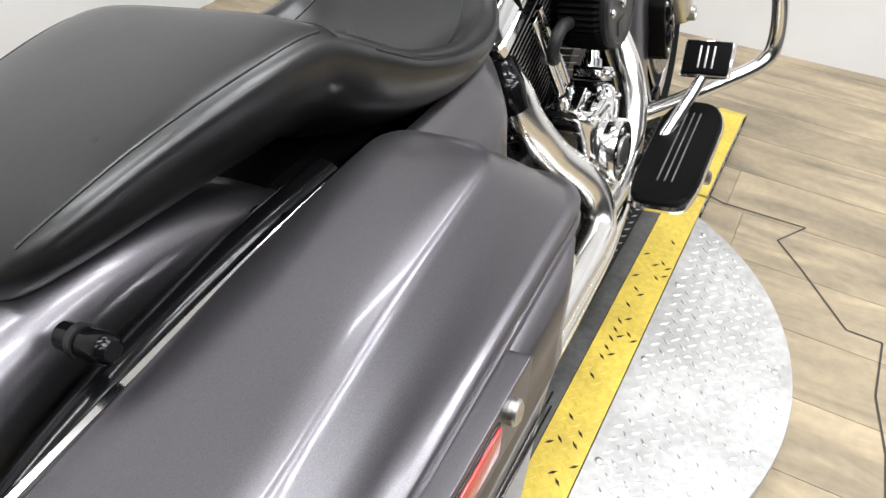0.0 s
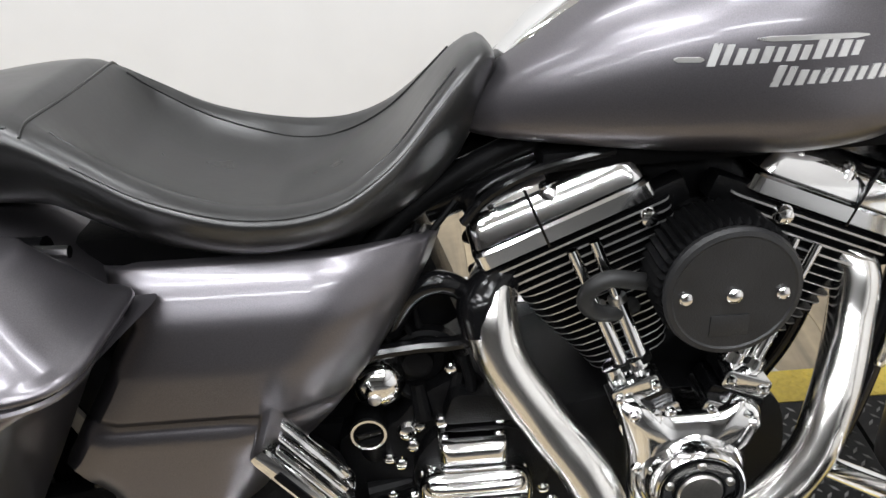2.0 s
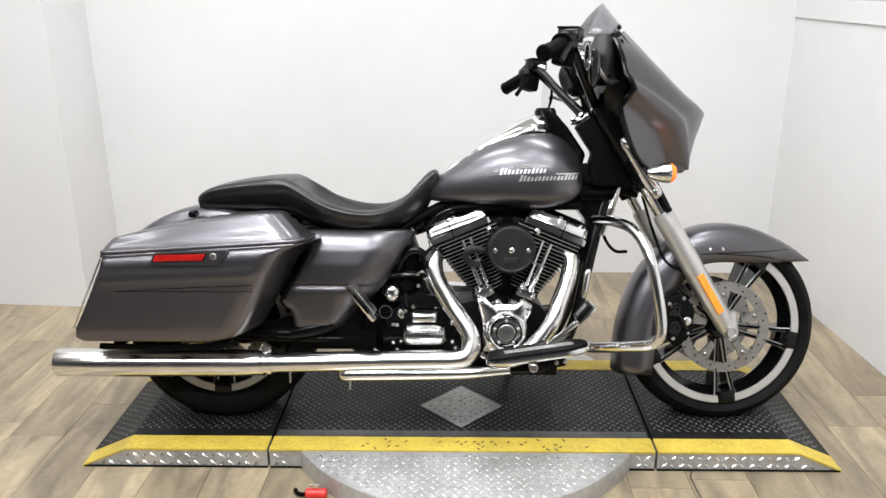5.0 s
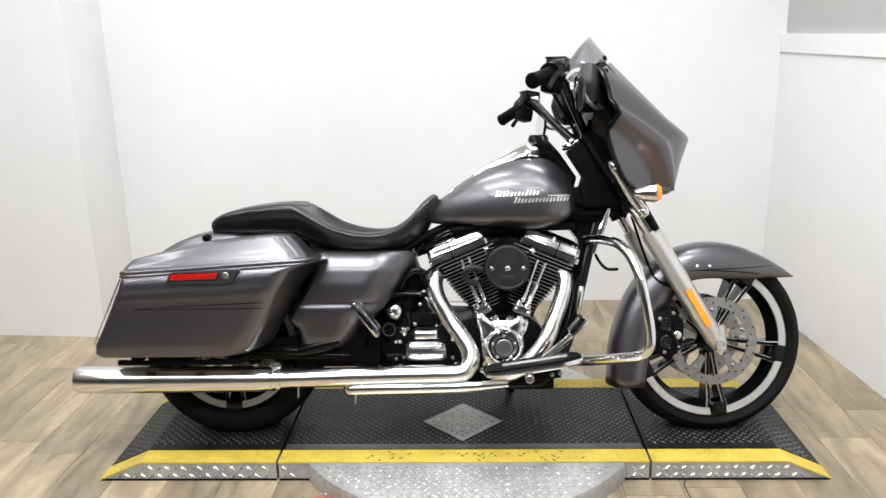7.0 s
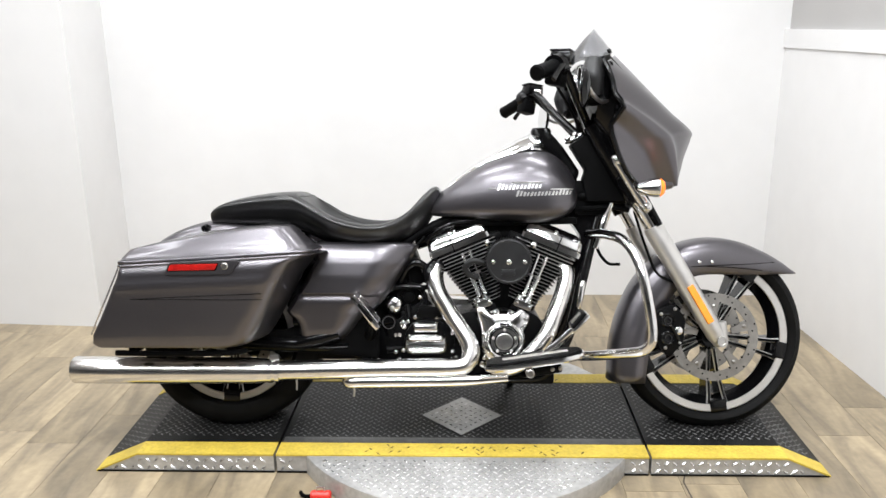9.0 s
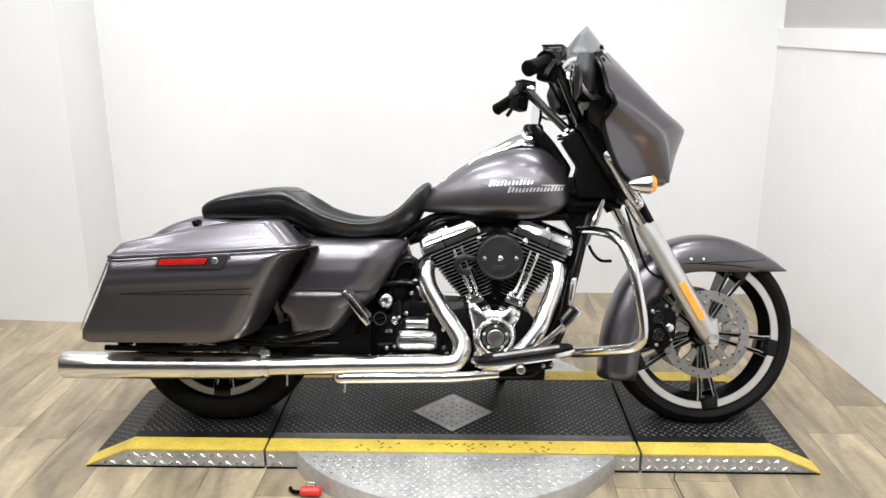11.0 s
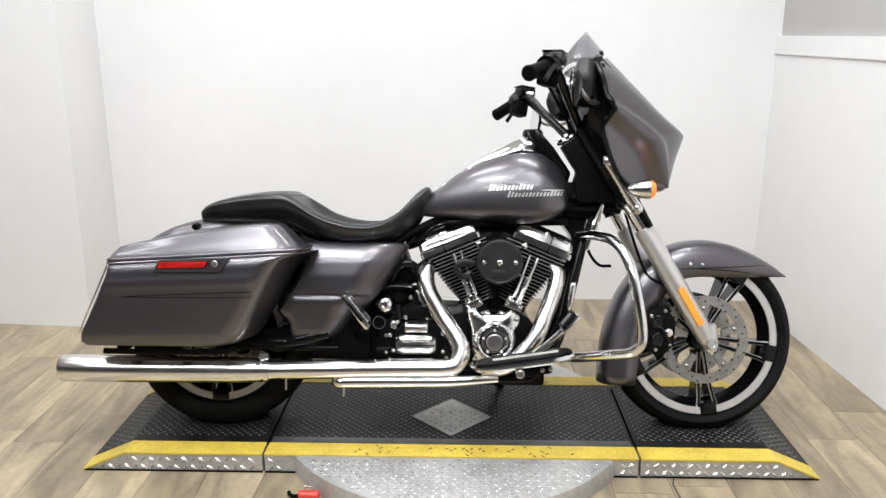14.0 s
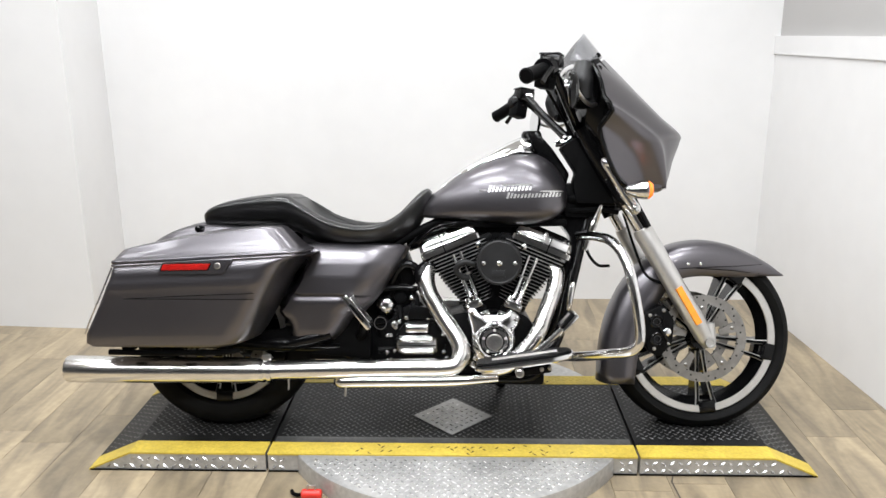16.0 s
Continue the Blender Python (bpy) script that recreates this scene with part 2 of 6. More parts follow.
def plate(outline, y0, y1, bevel=0.004, bm=None, segments=2):
    """An (x, z) outline with thickness from y0 to y1, its edges rounded."""
    own = bmesh.new()
    a = [own.verts.new((x, y0, z)) for x, z in outline]
    b = [own.verts.new((x, y1, z)) for x, z in outline]
    own.faces.new(a)
    own.faces.new(b[::-1])
    for i in range(len(a)):
        j = (i + 1) % len(a)
        own.faces.new((a[i], b[i], b[j], a[j]))
    bmesh.ops.recalc_face_normals(own, faces=own.faces)
    if bevel:
        bmesh.ops.bevel(own, geom=list(own.edges), offset=bevel, segments=segments, profile=0.6, affect="EDGES", clamp_overlap=True)
    return merge(bm, own)


def merge(bm, own):
    if bm is None:
        return own
    me = bpy.data.meshes.new("tmp")
    own.to_mesh(me)
    own.free()
    bm.from_mesh(me)
    bpy.data.meshes.remove(me)
    return bm


def box(size, m=None, bevel=0.004, bm=None, segments=2):
    own = bmesh.new()
    bmesh.ops.create_cube(own, size=1.0)
    bmesh.ops.scale(own, vec=Vector(size), verts=own.verts)
    if bevel:
        bmesh.ops.bevel(own, geom=list(own.edges), offset=bevel, segments=segments, profile=0.6, affect="EDGES", clamp_overlap=True)
    if m is not None:
        bmesh.ops.transform(own, matrix=m, verts=own.verts)
    return merge(bm, own)


def dome(center, r, h, direction, bm=None, n=14):
    """A low round head, such as a bolt's, at center, facing direction."""
    ax = frame_of(direction)
    return lathe([(-0.002, r), (h * 0.5, r), (h * 0.85, r * 0.75), (h, r * 0.35), (h, 0)], center, ax, n, bm)


def rounded(points, radius, steps=4):
    """An (x, z) outline with its corners rounded; radius: one or one a corner."""
    out = []
    n = len(points)
    for i, p in enumerate(points):
        rad = radius[i] if isinstance(radius, (list, tuple)) else radius
        p, a, b = Vector(p), Vector(points[i - 1]), Vector(points[(i + 1) % n])
        da, db = (a - p), (b - p)
        k = min(rad, da.length * 0.45, db.length * 0.45)
        s, e = p + da.normalized() * k, p + db.normalized() * k
        for q in range(steps + 1):
            t = q / steps
            out.append(tuple((1 - t) ** 2 * s + 2 * t * (1 - t) * p + t * t * e))
    return out


def interp(table, x):
    """Straight-line values of a table of rows (x, a, b, ...)."""
    xs = [r[0] for r in table]
    return [float(np.interp(x, xs, [r[k] for r in table])) for k in range(1, len(table[0]))]


def curve_at(table, x):
    """The same with a smooth run through the rows."""
    i = max(0, min(len(table) - 2, next((k for k in range(len(table) - 1) if x <= table[k + 1][0]), len(table) - 2)))
    a, b = table[i], table[i + 1]
    h = b[0] - a[0]
    t = max(0.0, min(1.0, (x - a[0]) / h))
    out = []
    for k in range(1, len(a)):
        def slope(j):
            lo, hi = table[max(0, j - 1)], table[min(len(table) - 1, j + 1)]
            return (hi[k] - lo[k]) / (hi[0] - lo[0])
        m0, m1 = slope(i) * h, slope(i + 1) * h
        out.append((2 * t ** 3 - 3 * t * t + 1) * a[k] + (t ** 3 - 2 * t * t + t) * m0 + (-2 * t ** 3 + 3 * t * t) * b[k] + (t ** 3 - t * t) * m1)
    return out


# ---- room ----
def slab(name, lo, hi, mat, label, category="wall"):
    lo, hi = Vector(lo), Vector(hi)
    return thing(name, box(hi - lo, Matrix.Translation((lo + hi) / 2), 0), mat, label, category, "structure")


def prism(name, outline, z0, z1, mat, label, category="wall"):
    bm = bmesh.new()
    rings(bm, [[(x, y, z) for x, y in outline] for z in (z0, z1)])
    return thing(name, bm, mat, label, category, "structure", sharp=5)


def side_wall(name, inset, z0, z1, mat, label, category="wall"):
    """A band of the side wall, which stands a few degrees off square to the platform."""
    return prism(name, [(2.283 + inset, 1.405), (2.79 + inset, Y_FRONT), (2.95, Y_FRONT), (2.44, 1.405)], z0, z1, mat, label, category)


prism("wall_back", [(-1.05, Y_BACK), (2.44, 1.404), (2.44, 1.52), (-1.05, 1.52)], FLOOR, CEILING, M_WALL, "white painted back wall behind the motorcycle")
prism("wall_jut", [(X_LEFT, 1.262), (-0.912, 0.941), (-0.953, 1.419), (-1.05, 1.52), (X_LEFT, 1.52)], FLOOR, CEILING, M_WALL, "white painted wall section standing forward of the back wall")
side_wall("wall_right", 0.0, FLOOR, 1.167, M_WALL, "white painted low side wall with faint scuffs")
side_wall("wall_rail", -0.008, 1.167, 1.25, M_WALL, "white painted rail along the side wall", "rail")
# the band above the rail is greyer than the wall below it
side_wall("wall_right_upper", 0.016, 1.25, CEILING, M_GREY, "upper side wall, greyer than the wall below")
slab("wall_left", (X_LEFT - 0.1, Y_FRONT, FLOOR), (X_LEFT, Y_BACK + 0.1, CEILING), M_DARKWALL, "grey painted side wall")
slab("wall_front", (X_LEFT - 0.1, Y_FRONT - 0.1, FLOOR), (X_RIGHT + 0.1, Y_FRONT, CEILING), M_DARKWALL, "grey shop wall facing the motorcycle")
slab("ceiling", (X_LEFT - 0.1, Y_FRONT - 0.1, CEILING), (X_RIGHT + 0.1, Y_BACK + 0.1, CEILING + 0.1), M_CEIL, "plain white ceiling", "ceiling")
floor = slab("floor", (X_LEFT - 0.1, Y_FRONT - 0.1, FLOOR - 0.1), (X_RIGHT + 0.1, Y_BACK + 0.1, FLOOR - 0.004), M_JOINT, "wood-look vinyl plank floor", "floor")


# ---- turntable platform ----
HALF, SEAM_A, SEAM_B, END_A, END_B, SLOPE = 0.301, 0.193, 1.356, -0.376, 1.908, 0.135
INNER = 0.226
DIA_X, DIA_Y, DIA = 0.774, -0.036, 0.134
platform = tagged(new("motorcycle_turntable"), "low black steel turntable with yellow edges on the plank floor", "platform")


def deck(name, x0, x1, y0, y1, top, mat, slope_a=0.0, slope_b=0.0, thick=None):
    """One plate of the platform; slope_a, slope_b: lengths of its ramped ends, that reach the floor."""
    bm = bmesh.new()
    low = FLOOR if thick is None else top - thick
    line = []
    if slope_a:
        line += [(x0, FLOOR + 0.004 + top), (x0 + slope_a, top)]
    else:
        line += [(x0, top)]
    line += [(x1 - slope_b, top), (x1, FLOOR + 0.004 + top)] if slope_b else [(x1, top)]
    secs = []
    for x, z in line:
        b = max(FLOOR, z - thick) if thick else FLOOR
        secs.append([(x, y0, b), (x, y1, b), (x, y1, z), (x, y0, z)])
    rings(bm, secs)
    return part(name, bm, mat, platform, sharp=8)


for x0, x1, sa, sb in ((END_A, SEAM_A - 0.004, SLOPE, 0), (SEAM_A + 0.004, SEAM_B - 0.004, 0, 0), (SEAM_B + 0.004, END_B, 0, SLOPE)):
    deck("tread_plate", x0, x1, -INNER, INNER, 0.0, M_PLATE_BLACK, sa, sb)
    for s in (-1, 1):
        lo, hi = sorted((s * (INNER + 0.0005), s * HALF))
        ob = deck("yellow_edge", x0, x1, lo, hi, 0.0015, M_YELLOW, sa, sb, 0.006)
        deck("side_skirt", x0, x1, lo + 0.003 * (s < 0), hi - 0.003 * (s > 0), -0.005, M_PLATE, sa, sb)


def turntable_disc(s):
    """The half-round plate that looks out from under one long edge."""
    cx, r = 0.785, 0.578
    a0 = math.asin((HALF + 0.002) / r)
    outline = [(cx + r * math.cos(a), s * r * math.sin(a)) for a in np.linspace(a0, math.pi - a0, 60)]
    bm = bmesh.new()
    low = [bm.verts.new((x, y, FLOOR)) for x, y in outline]
    edge = [bm.verts.new((x, y, -0.006)) for x, y in outline]
    top = [bm.verts.new((cx + (x - cx) * 0.995, s * (HALF + 0.002) + (y - s * (HALF + 0.002)) * 0.995, -0.002)) for x, y in outline]
    for a, b in ((low, edge), (edge, top)):
        for i in range(len(a)):
            j = (i + 1) % len(a)
            bm.faces.new((a[i], a[j], b[j], b[i]))
    bm.faces.new(top)
    bm.faces.new(low[::-1])
    return part("round_plate", bm, M_PLATE, platform, "bare metal half-round tread plate")


turntable_disc(-1)
turntable_disc(1)


def lozenge(bm, x, y, z, length, width, angle, height, tilt=0.0):
    """One raised tread bar."""
    c, s = math.cos(angle), math.sin(angle)
    def at(u, v, h):
        return bm.verts.new((x + u * c - v * s, y + u * s + v * c, z + h + tilt * (u * c - v * s)))
    a, b, d, e = at(-length / 2, 0, 0), at(0, -width / 2, 0), at(length / 2, 0, 0), at(0, width / 2, 0)
    f, g = at(-length / 4, 0, height), at(length / 4, 0, height)
    for q in ((a, b, f), (b, g, f), (b, d, g), (d, e, g), (e, f, g), (e, a, f)):
        bm.faces.new(q)


def treads(name, inside, x0, x1, y0, y1, mat, pitch, label, z=0.0, length=0.019, tilt=0.0, height=0.0016):
    bm = bmesh.new()
    step = pitch / math.sqrt(2)
    for i in range(int((x1 - x0) / step)):
        for j in range(int((y1 - y0) / step)):
            if (i + j) % 2:
                continue
            x, y = x0 + (i + 0.5) * step, y0 + (j + 0.5) * step
            if inside(x, y):
                lozenge(bm, x, y, z + tilt * (x - x0), length, 0.0056, radians(45 if j % 2 else -45), height, tilt)
    return tagged(part(name, bm, mat, platform, label, sharp=60), kind="stuff")


def in_diamond(x, y):
    return abs(x - DIA_X) / DIA + abs(y - DIA_Y) / DIA < 1


treads("tread_relief", lambda x, y: not in_diamond(x, y) and abs(x - SEAM_A) > 0.015 and abs(x - SEAM_B) > 0.015, END_A + SLOPE, END_B - SLOPE, -0.185, 0.215, M_BAR, 0.0195, "raised black tread bars")
treads("tread_relief", lambda x, y: True, END_A + 0.012, END_A + SLOPE, -0.21, 0.215, M_BAR, 0.0195, "raised black tread bars", z=FLOOR + 0.009, tilt=(-FLOOR - 0.004) / SLOPE)
treads("tread_relief", lambda x, y: True, END_B - SLOPE, END_B - 0.012, -0.21, 0.215, M_BAR, 0.0195, "raised black tread bars", z=0.0, tilt=(FLOOR + 0.004) / SLOPE)
treads("tread_relief", lambda x, y: math.hypot(x - 0.785, y) < 0.558, 0.2, 1.37, -0.58, -HALF - 0.006, M_BAR_BARE, 0.0215, "raised bare metal tread bars", z=-0.002, length=0.0215)

bm = bmesh.new()
pts = [(DIA_X - DIA, DIA_Y), (DIA_X, DIA_Y - DIA), (DIA_X + DIA, DIA_Y), (DIA_X, DIA_Y + DIA)]
rings(bm, [[(x, y, 0.0005) for x, y in pts], [(x, y, 0.003) for x, y in pts]])
part("bare_diamond", bm, M_PLATE, platform, "bare metal diamond left unpainted")
treads("tread_relief", lambda x, y: abs(x - DIA_X) / DIA + abs(y - DIA_Y) / DIA < 0.9, 0.63, 0.92, -0.18, 0.11, M_BAR_BARE, 0.0235, "bare metal tread bars of the diamond", z=0.003, height=0.0014)


def skirt_treads():
    """Tread bars on the upright near side of the platform."""
    for x0, x1 in ((END_A + 0.05, SEAM_A - 0.01), (SEAM_A + 0.01, 0.28), (1.29, SEAM_B - 0.01), (SEAM_B + 0.01, END_B - 0.05)):
        bm = bmesh.new()
        for i in range(int((x1 - x0) / 0.026)):
            for j in range(2):
                x, z = x0 + (i + 0.5) * 0.026, -0.022 - 0.026 * j
                top = -0.006 + min(0, (x - END_A - SLOPE) * 0.5, (END_B - SLOPE - x) * 0.5)
                if z > top - 0.006:
                    continue
                own = bmesh.new()
                lozenge(own, 0, 0, 0, 0.025, 0.0085, radians(40 if (i + j) % 2 else -40), 0.0034)
                bmesh.ops.transform(own, matrix=pose(x, -HALF + 0.003, z, 90), verts=own.verts)
                merge(bm, own)
        tagged(part("tread_relief", bm, M_BAR_BARE, platform, "raised tread bars of the side skirt", sharp=60), kind="stuff")


skirt_treads()
# thin dark line where the near skirt meets the floor
for x0, x1 in ((END_A + 0.004, SEAM_A - 0.004), (SEAM_A + 0.004, 0.292), (1.278, SEAM_B - 0.004), (SEAM_B + 0.004, END_B - 0.004)):
    part("floor_seal", box((x1 - x0, 0.004, 0.005), pose((x0 + x1) / 2, -HALF + 0.001, FLOOR + 0.003), 0.001), M_RUBBER, platform, "dark line along the foot of the side skirt")
# flat strip without tread bars, greyer than the rest of the deck
part("worn_strip", box((SEAM_B - SEAM_A - 0.02, 0.036, 0.0016), pose((SEAM_A + SEAM_B) / 2, -INNER + 0.019, 0.0006), 0.0004), M_DECK_GREY, platform, "grey strip along the near edge of the deck")
for x, y in [(0.785 + 0.545 * math.cos(a), 0.545 * math.sin(a)) for a in (math.pi + radians(38 + k * 21) for k in range(6))] + [(0.55, -HALF - 0.02), (0.80, -HALF - 0.02), (1.03, -HALF - 0.02)]:
    part("rivet", dome((x, y, -0.002), 0.006, 0.003, (0, 0, 1), None, 10), M_STEEL, platform)


# tread bars of the yellow bands, some worn through to black
rng = random.Random(11)
worn = {}


def is_worn(x, y):
    key = (round(x, 4), round(y, 4))
    if key not in worn:
        worn[key] = rng.random() < 0.42 * max(0.0, 1 - abs(x - 0.80) / 0.42)
    return worn[key]


for y0, y1 in ((-HALF + 0.003, -INNER - 0.001), (INNER + 0.001, HALF - 0.003)):
    treads("tread_relief", lambda x, y: not is_worn(x, y) and abs(x - SEAM_A) > 0.015 and abs(x - SEAM_B) > 0.015, END_A + SLOPE, END_B - SLOPE, y0, y1, M_YELLOW, 0.0183, "raised tread bars in yellow paint", z=0.0015)
    treads("tread_relief", lambda x, y: is_worn(x, y) and abs(x - SEAM_A) > 0.015 and abs(x - SEAM_B) > 0.015, END_A + SLOPE, END_B - SLOPE, y0, y1, M_PLATE_BLACK, 0.0183, "tread bars worn through to black", z=0.0015)


# ---- motorcycle ----
# Its own axes: x ahead, y to its left, z up, from the rear tyre's foot; it leans on its stand.
bike = tagged(new("motorcycle"), "charcoal-grey touring motorcycle with chrome engine leaning on the turntable", "motorcycle")
bike.matrix_world = pose(0, -0.05, 0, -11.3)
Z_HUB, X_FRONT = 0.290, 1.590


def tyre(x, half, parent, r, lip):
    """A tyre of outer radius r on a rim whose bright lip has the radius lip."""
    prof = [(-half * 0.72, lip + 0.001), (-half * 0.93, lip + 0.012), (-half, lip + (r - lip) * 0.42), (-half * 0.94, r - 0.028), (-half * 0.80, r - 0.014), (-half * 0.5, r - 0.004), (0, r)]
    prof += [(-h, q) for h, q in prof[-2::-1]] + [(0, lip - 0.006)]
    bm = lathe(prof, (x, 0, Z_HUB), "y", 96, closed_profile=True)
    ob = part("tyre", bm, M_RUBBER, parent, "black rubber tyre")
    cut = bmesh.new()
    for s in (-1, 1):
        for k in range(30):
            a = 2 * math.pi * k / 30
            u = Vector((math.cos(a), 0, math.sin(a)))
            t = Vector((-math.sin(a), 0, math.cos(a)))
            p0 = Vector((x, s * half * 0.82, Z_HUB)) + u * (r - 0.0145)
            p1 = Vector((x, s * half * 0.25, Z_HUB)) + u * (r - 0.0005) + t * 0.03
            w = t * 0.002
            cut.faces.new([cut.verts.new(q) for q in (p0 - w, p0 + w, p1 + w, p1 - w)])
    tagged(part("tread_groove_pattern", cut, M_MATTE, ob, "dark tread grooves"), kind="stuff")
    return ob


def rim(x, half, parent, lip):
    k = half * 0.74
    prof = [(-k, lip), (-half * 0.78, lip - 0.004), (-k, lip - 0.022), (-half * 0.55, lip - 0.028), (0, lip - 0.046), (half * 0.55, lip - 0.028), (k, lip - 0.022), (half * 0.78, lip - 0.004), (k, lip), (0, lip - 0.006)]
    ob = part("rim", lathe(prof, (x, 0, Z_HUB), "y", 96, closed_profile=True), M_BLACK, parent, "gloss black cast rim")
    for s in (-1, 1):
        ring = [(s * half * 0.79, lip), (s * half * 0.83, lip - 0.003), (s * half * 0.81, lip - 0.024), (s * half * 0.74, lip - 0.025)]
        part("machined_lip", lathe(ring, (x, 0, Z_HUB), "y", 96, closed_profile=True), M_ALU, ob, "bright machined rim lip")
    return ob


def spokes(x, half, parent, turn, lip):
    """Five pairs of slim cast spokes, black with a bright machined edge."""
    for k in range(5):
        for s in (-1, 1):
            a = radians(turn + 72 * k)
            u, t = Vector((math.cos(a), 0, math.sin(a))), Vector((-math.sin(a), 0, math.cos(a)))
            secs = []
            for rad, off, wid, y0, y1 in ((0.045, 0.008, 0.008, -0.034, 0.034), (0.12, 0.015, 0.0070, -0.028, 0.026), (lip - 0.052, 0.024, 0.0070, -half * 0.62, half * 0.60), (lip - 0.016, 0.031, 0.0085, -half * 0.74, half * 0.72)):
                c = Vector((x, 0, Z_HUB)) + u * rad + t * s * off
                secs.append([c - t * wid + Vector((0, y0 + 0.004, 0)), c - t * wid * 0.55 + Vector((0, y0, 0)), c + t * wid * 0.55 + Vector((0, y0, 0)), c + t * wid + Vector((0, y0 + 0.004, 0)),
                             c + t * wid + Vector((0, y1, 0)), c - t * wid + Vector((0, y1, 0))])
            bm = bmesh.new()
            rings(bm, secs)
            bm.faces.ensure_lookup_table()
            for f in bm.faces:
                f.normal_update()
            for f in bm.faces:
                c = f.calc_center_median() - Vector((x, 0, Z_HUB))
                f.material_index = 1 if c.y < 0 and c.dot(t) * s > c.dot(u) * 0.0 and abs(f.normal.y) < 0.9 and abs(f.normal.y) > 0.3 else 0
            part("spoke", bm, [M_BLACK, M_ALU], parent)
        a = radians(turn + 72 * k)
        u, t = Vector((math.cos(a), 0, math.sin(a))), Vector((-math.sin(a), 0, math.cos(a)))
        m = Matrix.Translation(Vector((x, 0, Z_HUB)) + u * (lip - 0.018)) @ Matrix((u, (0, 1, 0), t)).transposed().to_4x4()
        part("spoke_foot", box((0.038, half * 1.70, 0.056), m, 0.005), M_BLACK, parent)


def brake_disc(x, y, parent, r0=0.112, r1=0.143):
    d = part("brake_disc", lathe([(y - 0.0025, r0), (y - 0.0025, r1), (y + 0.0025, r1), (y + 0.0025, r0)], (x, 0, Z_HUB), "y", 64, closed_profile=True), M_DISC, parent, "drilled steel brake disc")
    bm = bmesh.new()
    for k in range(40):
        a = 2 * math.pi * k / 40
        rad = (0.113, 0.125, 0.137)[k % 3]
        for s in (-1, 1):
            lathe([(s * 0.0027, 0.0032), (s * 0.0030, 0.0030), (s * 0.0030, 0)], (x + rad * math.cos(a), y, Z_HUB + rad * math.sin(a)), "y", 8, bm)
    tagged(part("drill_pattern", bm, M_MATTE, d, "dark drilled holes"), kind="stuff")
    for k in range(5):
        a = radians(20 + 72 * k)
        u, t = Vector((math.cos(a), 0, math.sin(a))), Vector((-math.sin(a), 0, math.cos(a)))
        bm = bmesh.new()
        secs = []
        for rad, wid in ((0.058, 0.010), (0.078, 0.011), (0.100, 0.016), (0.112, 0.017)):
            c = Vector((x, y, Z_HUB)) + u * rad
            secs.append([c - t * wid + Vector((0, -0.004, 0)), c + t * wid + Vector((0, -0.004, 0)), c + t * wid + Vector((0, 0.004, 0)), c - t * wid + Vector((0, 0.004, 0))])
        rings(bm, secs)
        dome(Vector((x, y - 0.004 * (1 if y < 0 else -1), Z_HUB)) + u * 0.102, 0.007, 0.005, (0, -1 if y < 0 else 1, 0), bm, 10)
        part("disc_carrier", bm, M_DISC, d)


def wheel(name, x, half, turn, discs, r, lip):
    tag = part(name, lathe([(-half * 0.9, 0.012), (-half * 0.9, 0.036), (-half * 0.5, 0.044), (half * 0.5, 0.044), (half * 0.9, 0.036), (half * 0.9, 0.012)], (x, 0, Z_HUB), "y", 32), M_BLACK, bike, "black cast wheel hub")
    tyre(x, half, tag, r, lip)
    rim(x, half, tag, lip)
    spokes(x, half, tag, turn, lip)
    for y in discs:
        brake_disc(x, y, bike)


wheel("front_wheel", X_FRONT, 0.064, -12, (-0.072, 0.072), 0.306, 0.250)
wheel("rear_wheel", 0.012, 0.088, 90 + 36, (-0.085,), 0.305, 0.216)


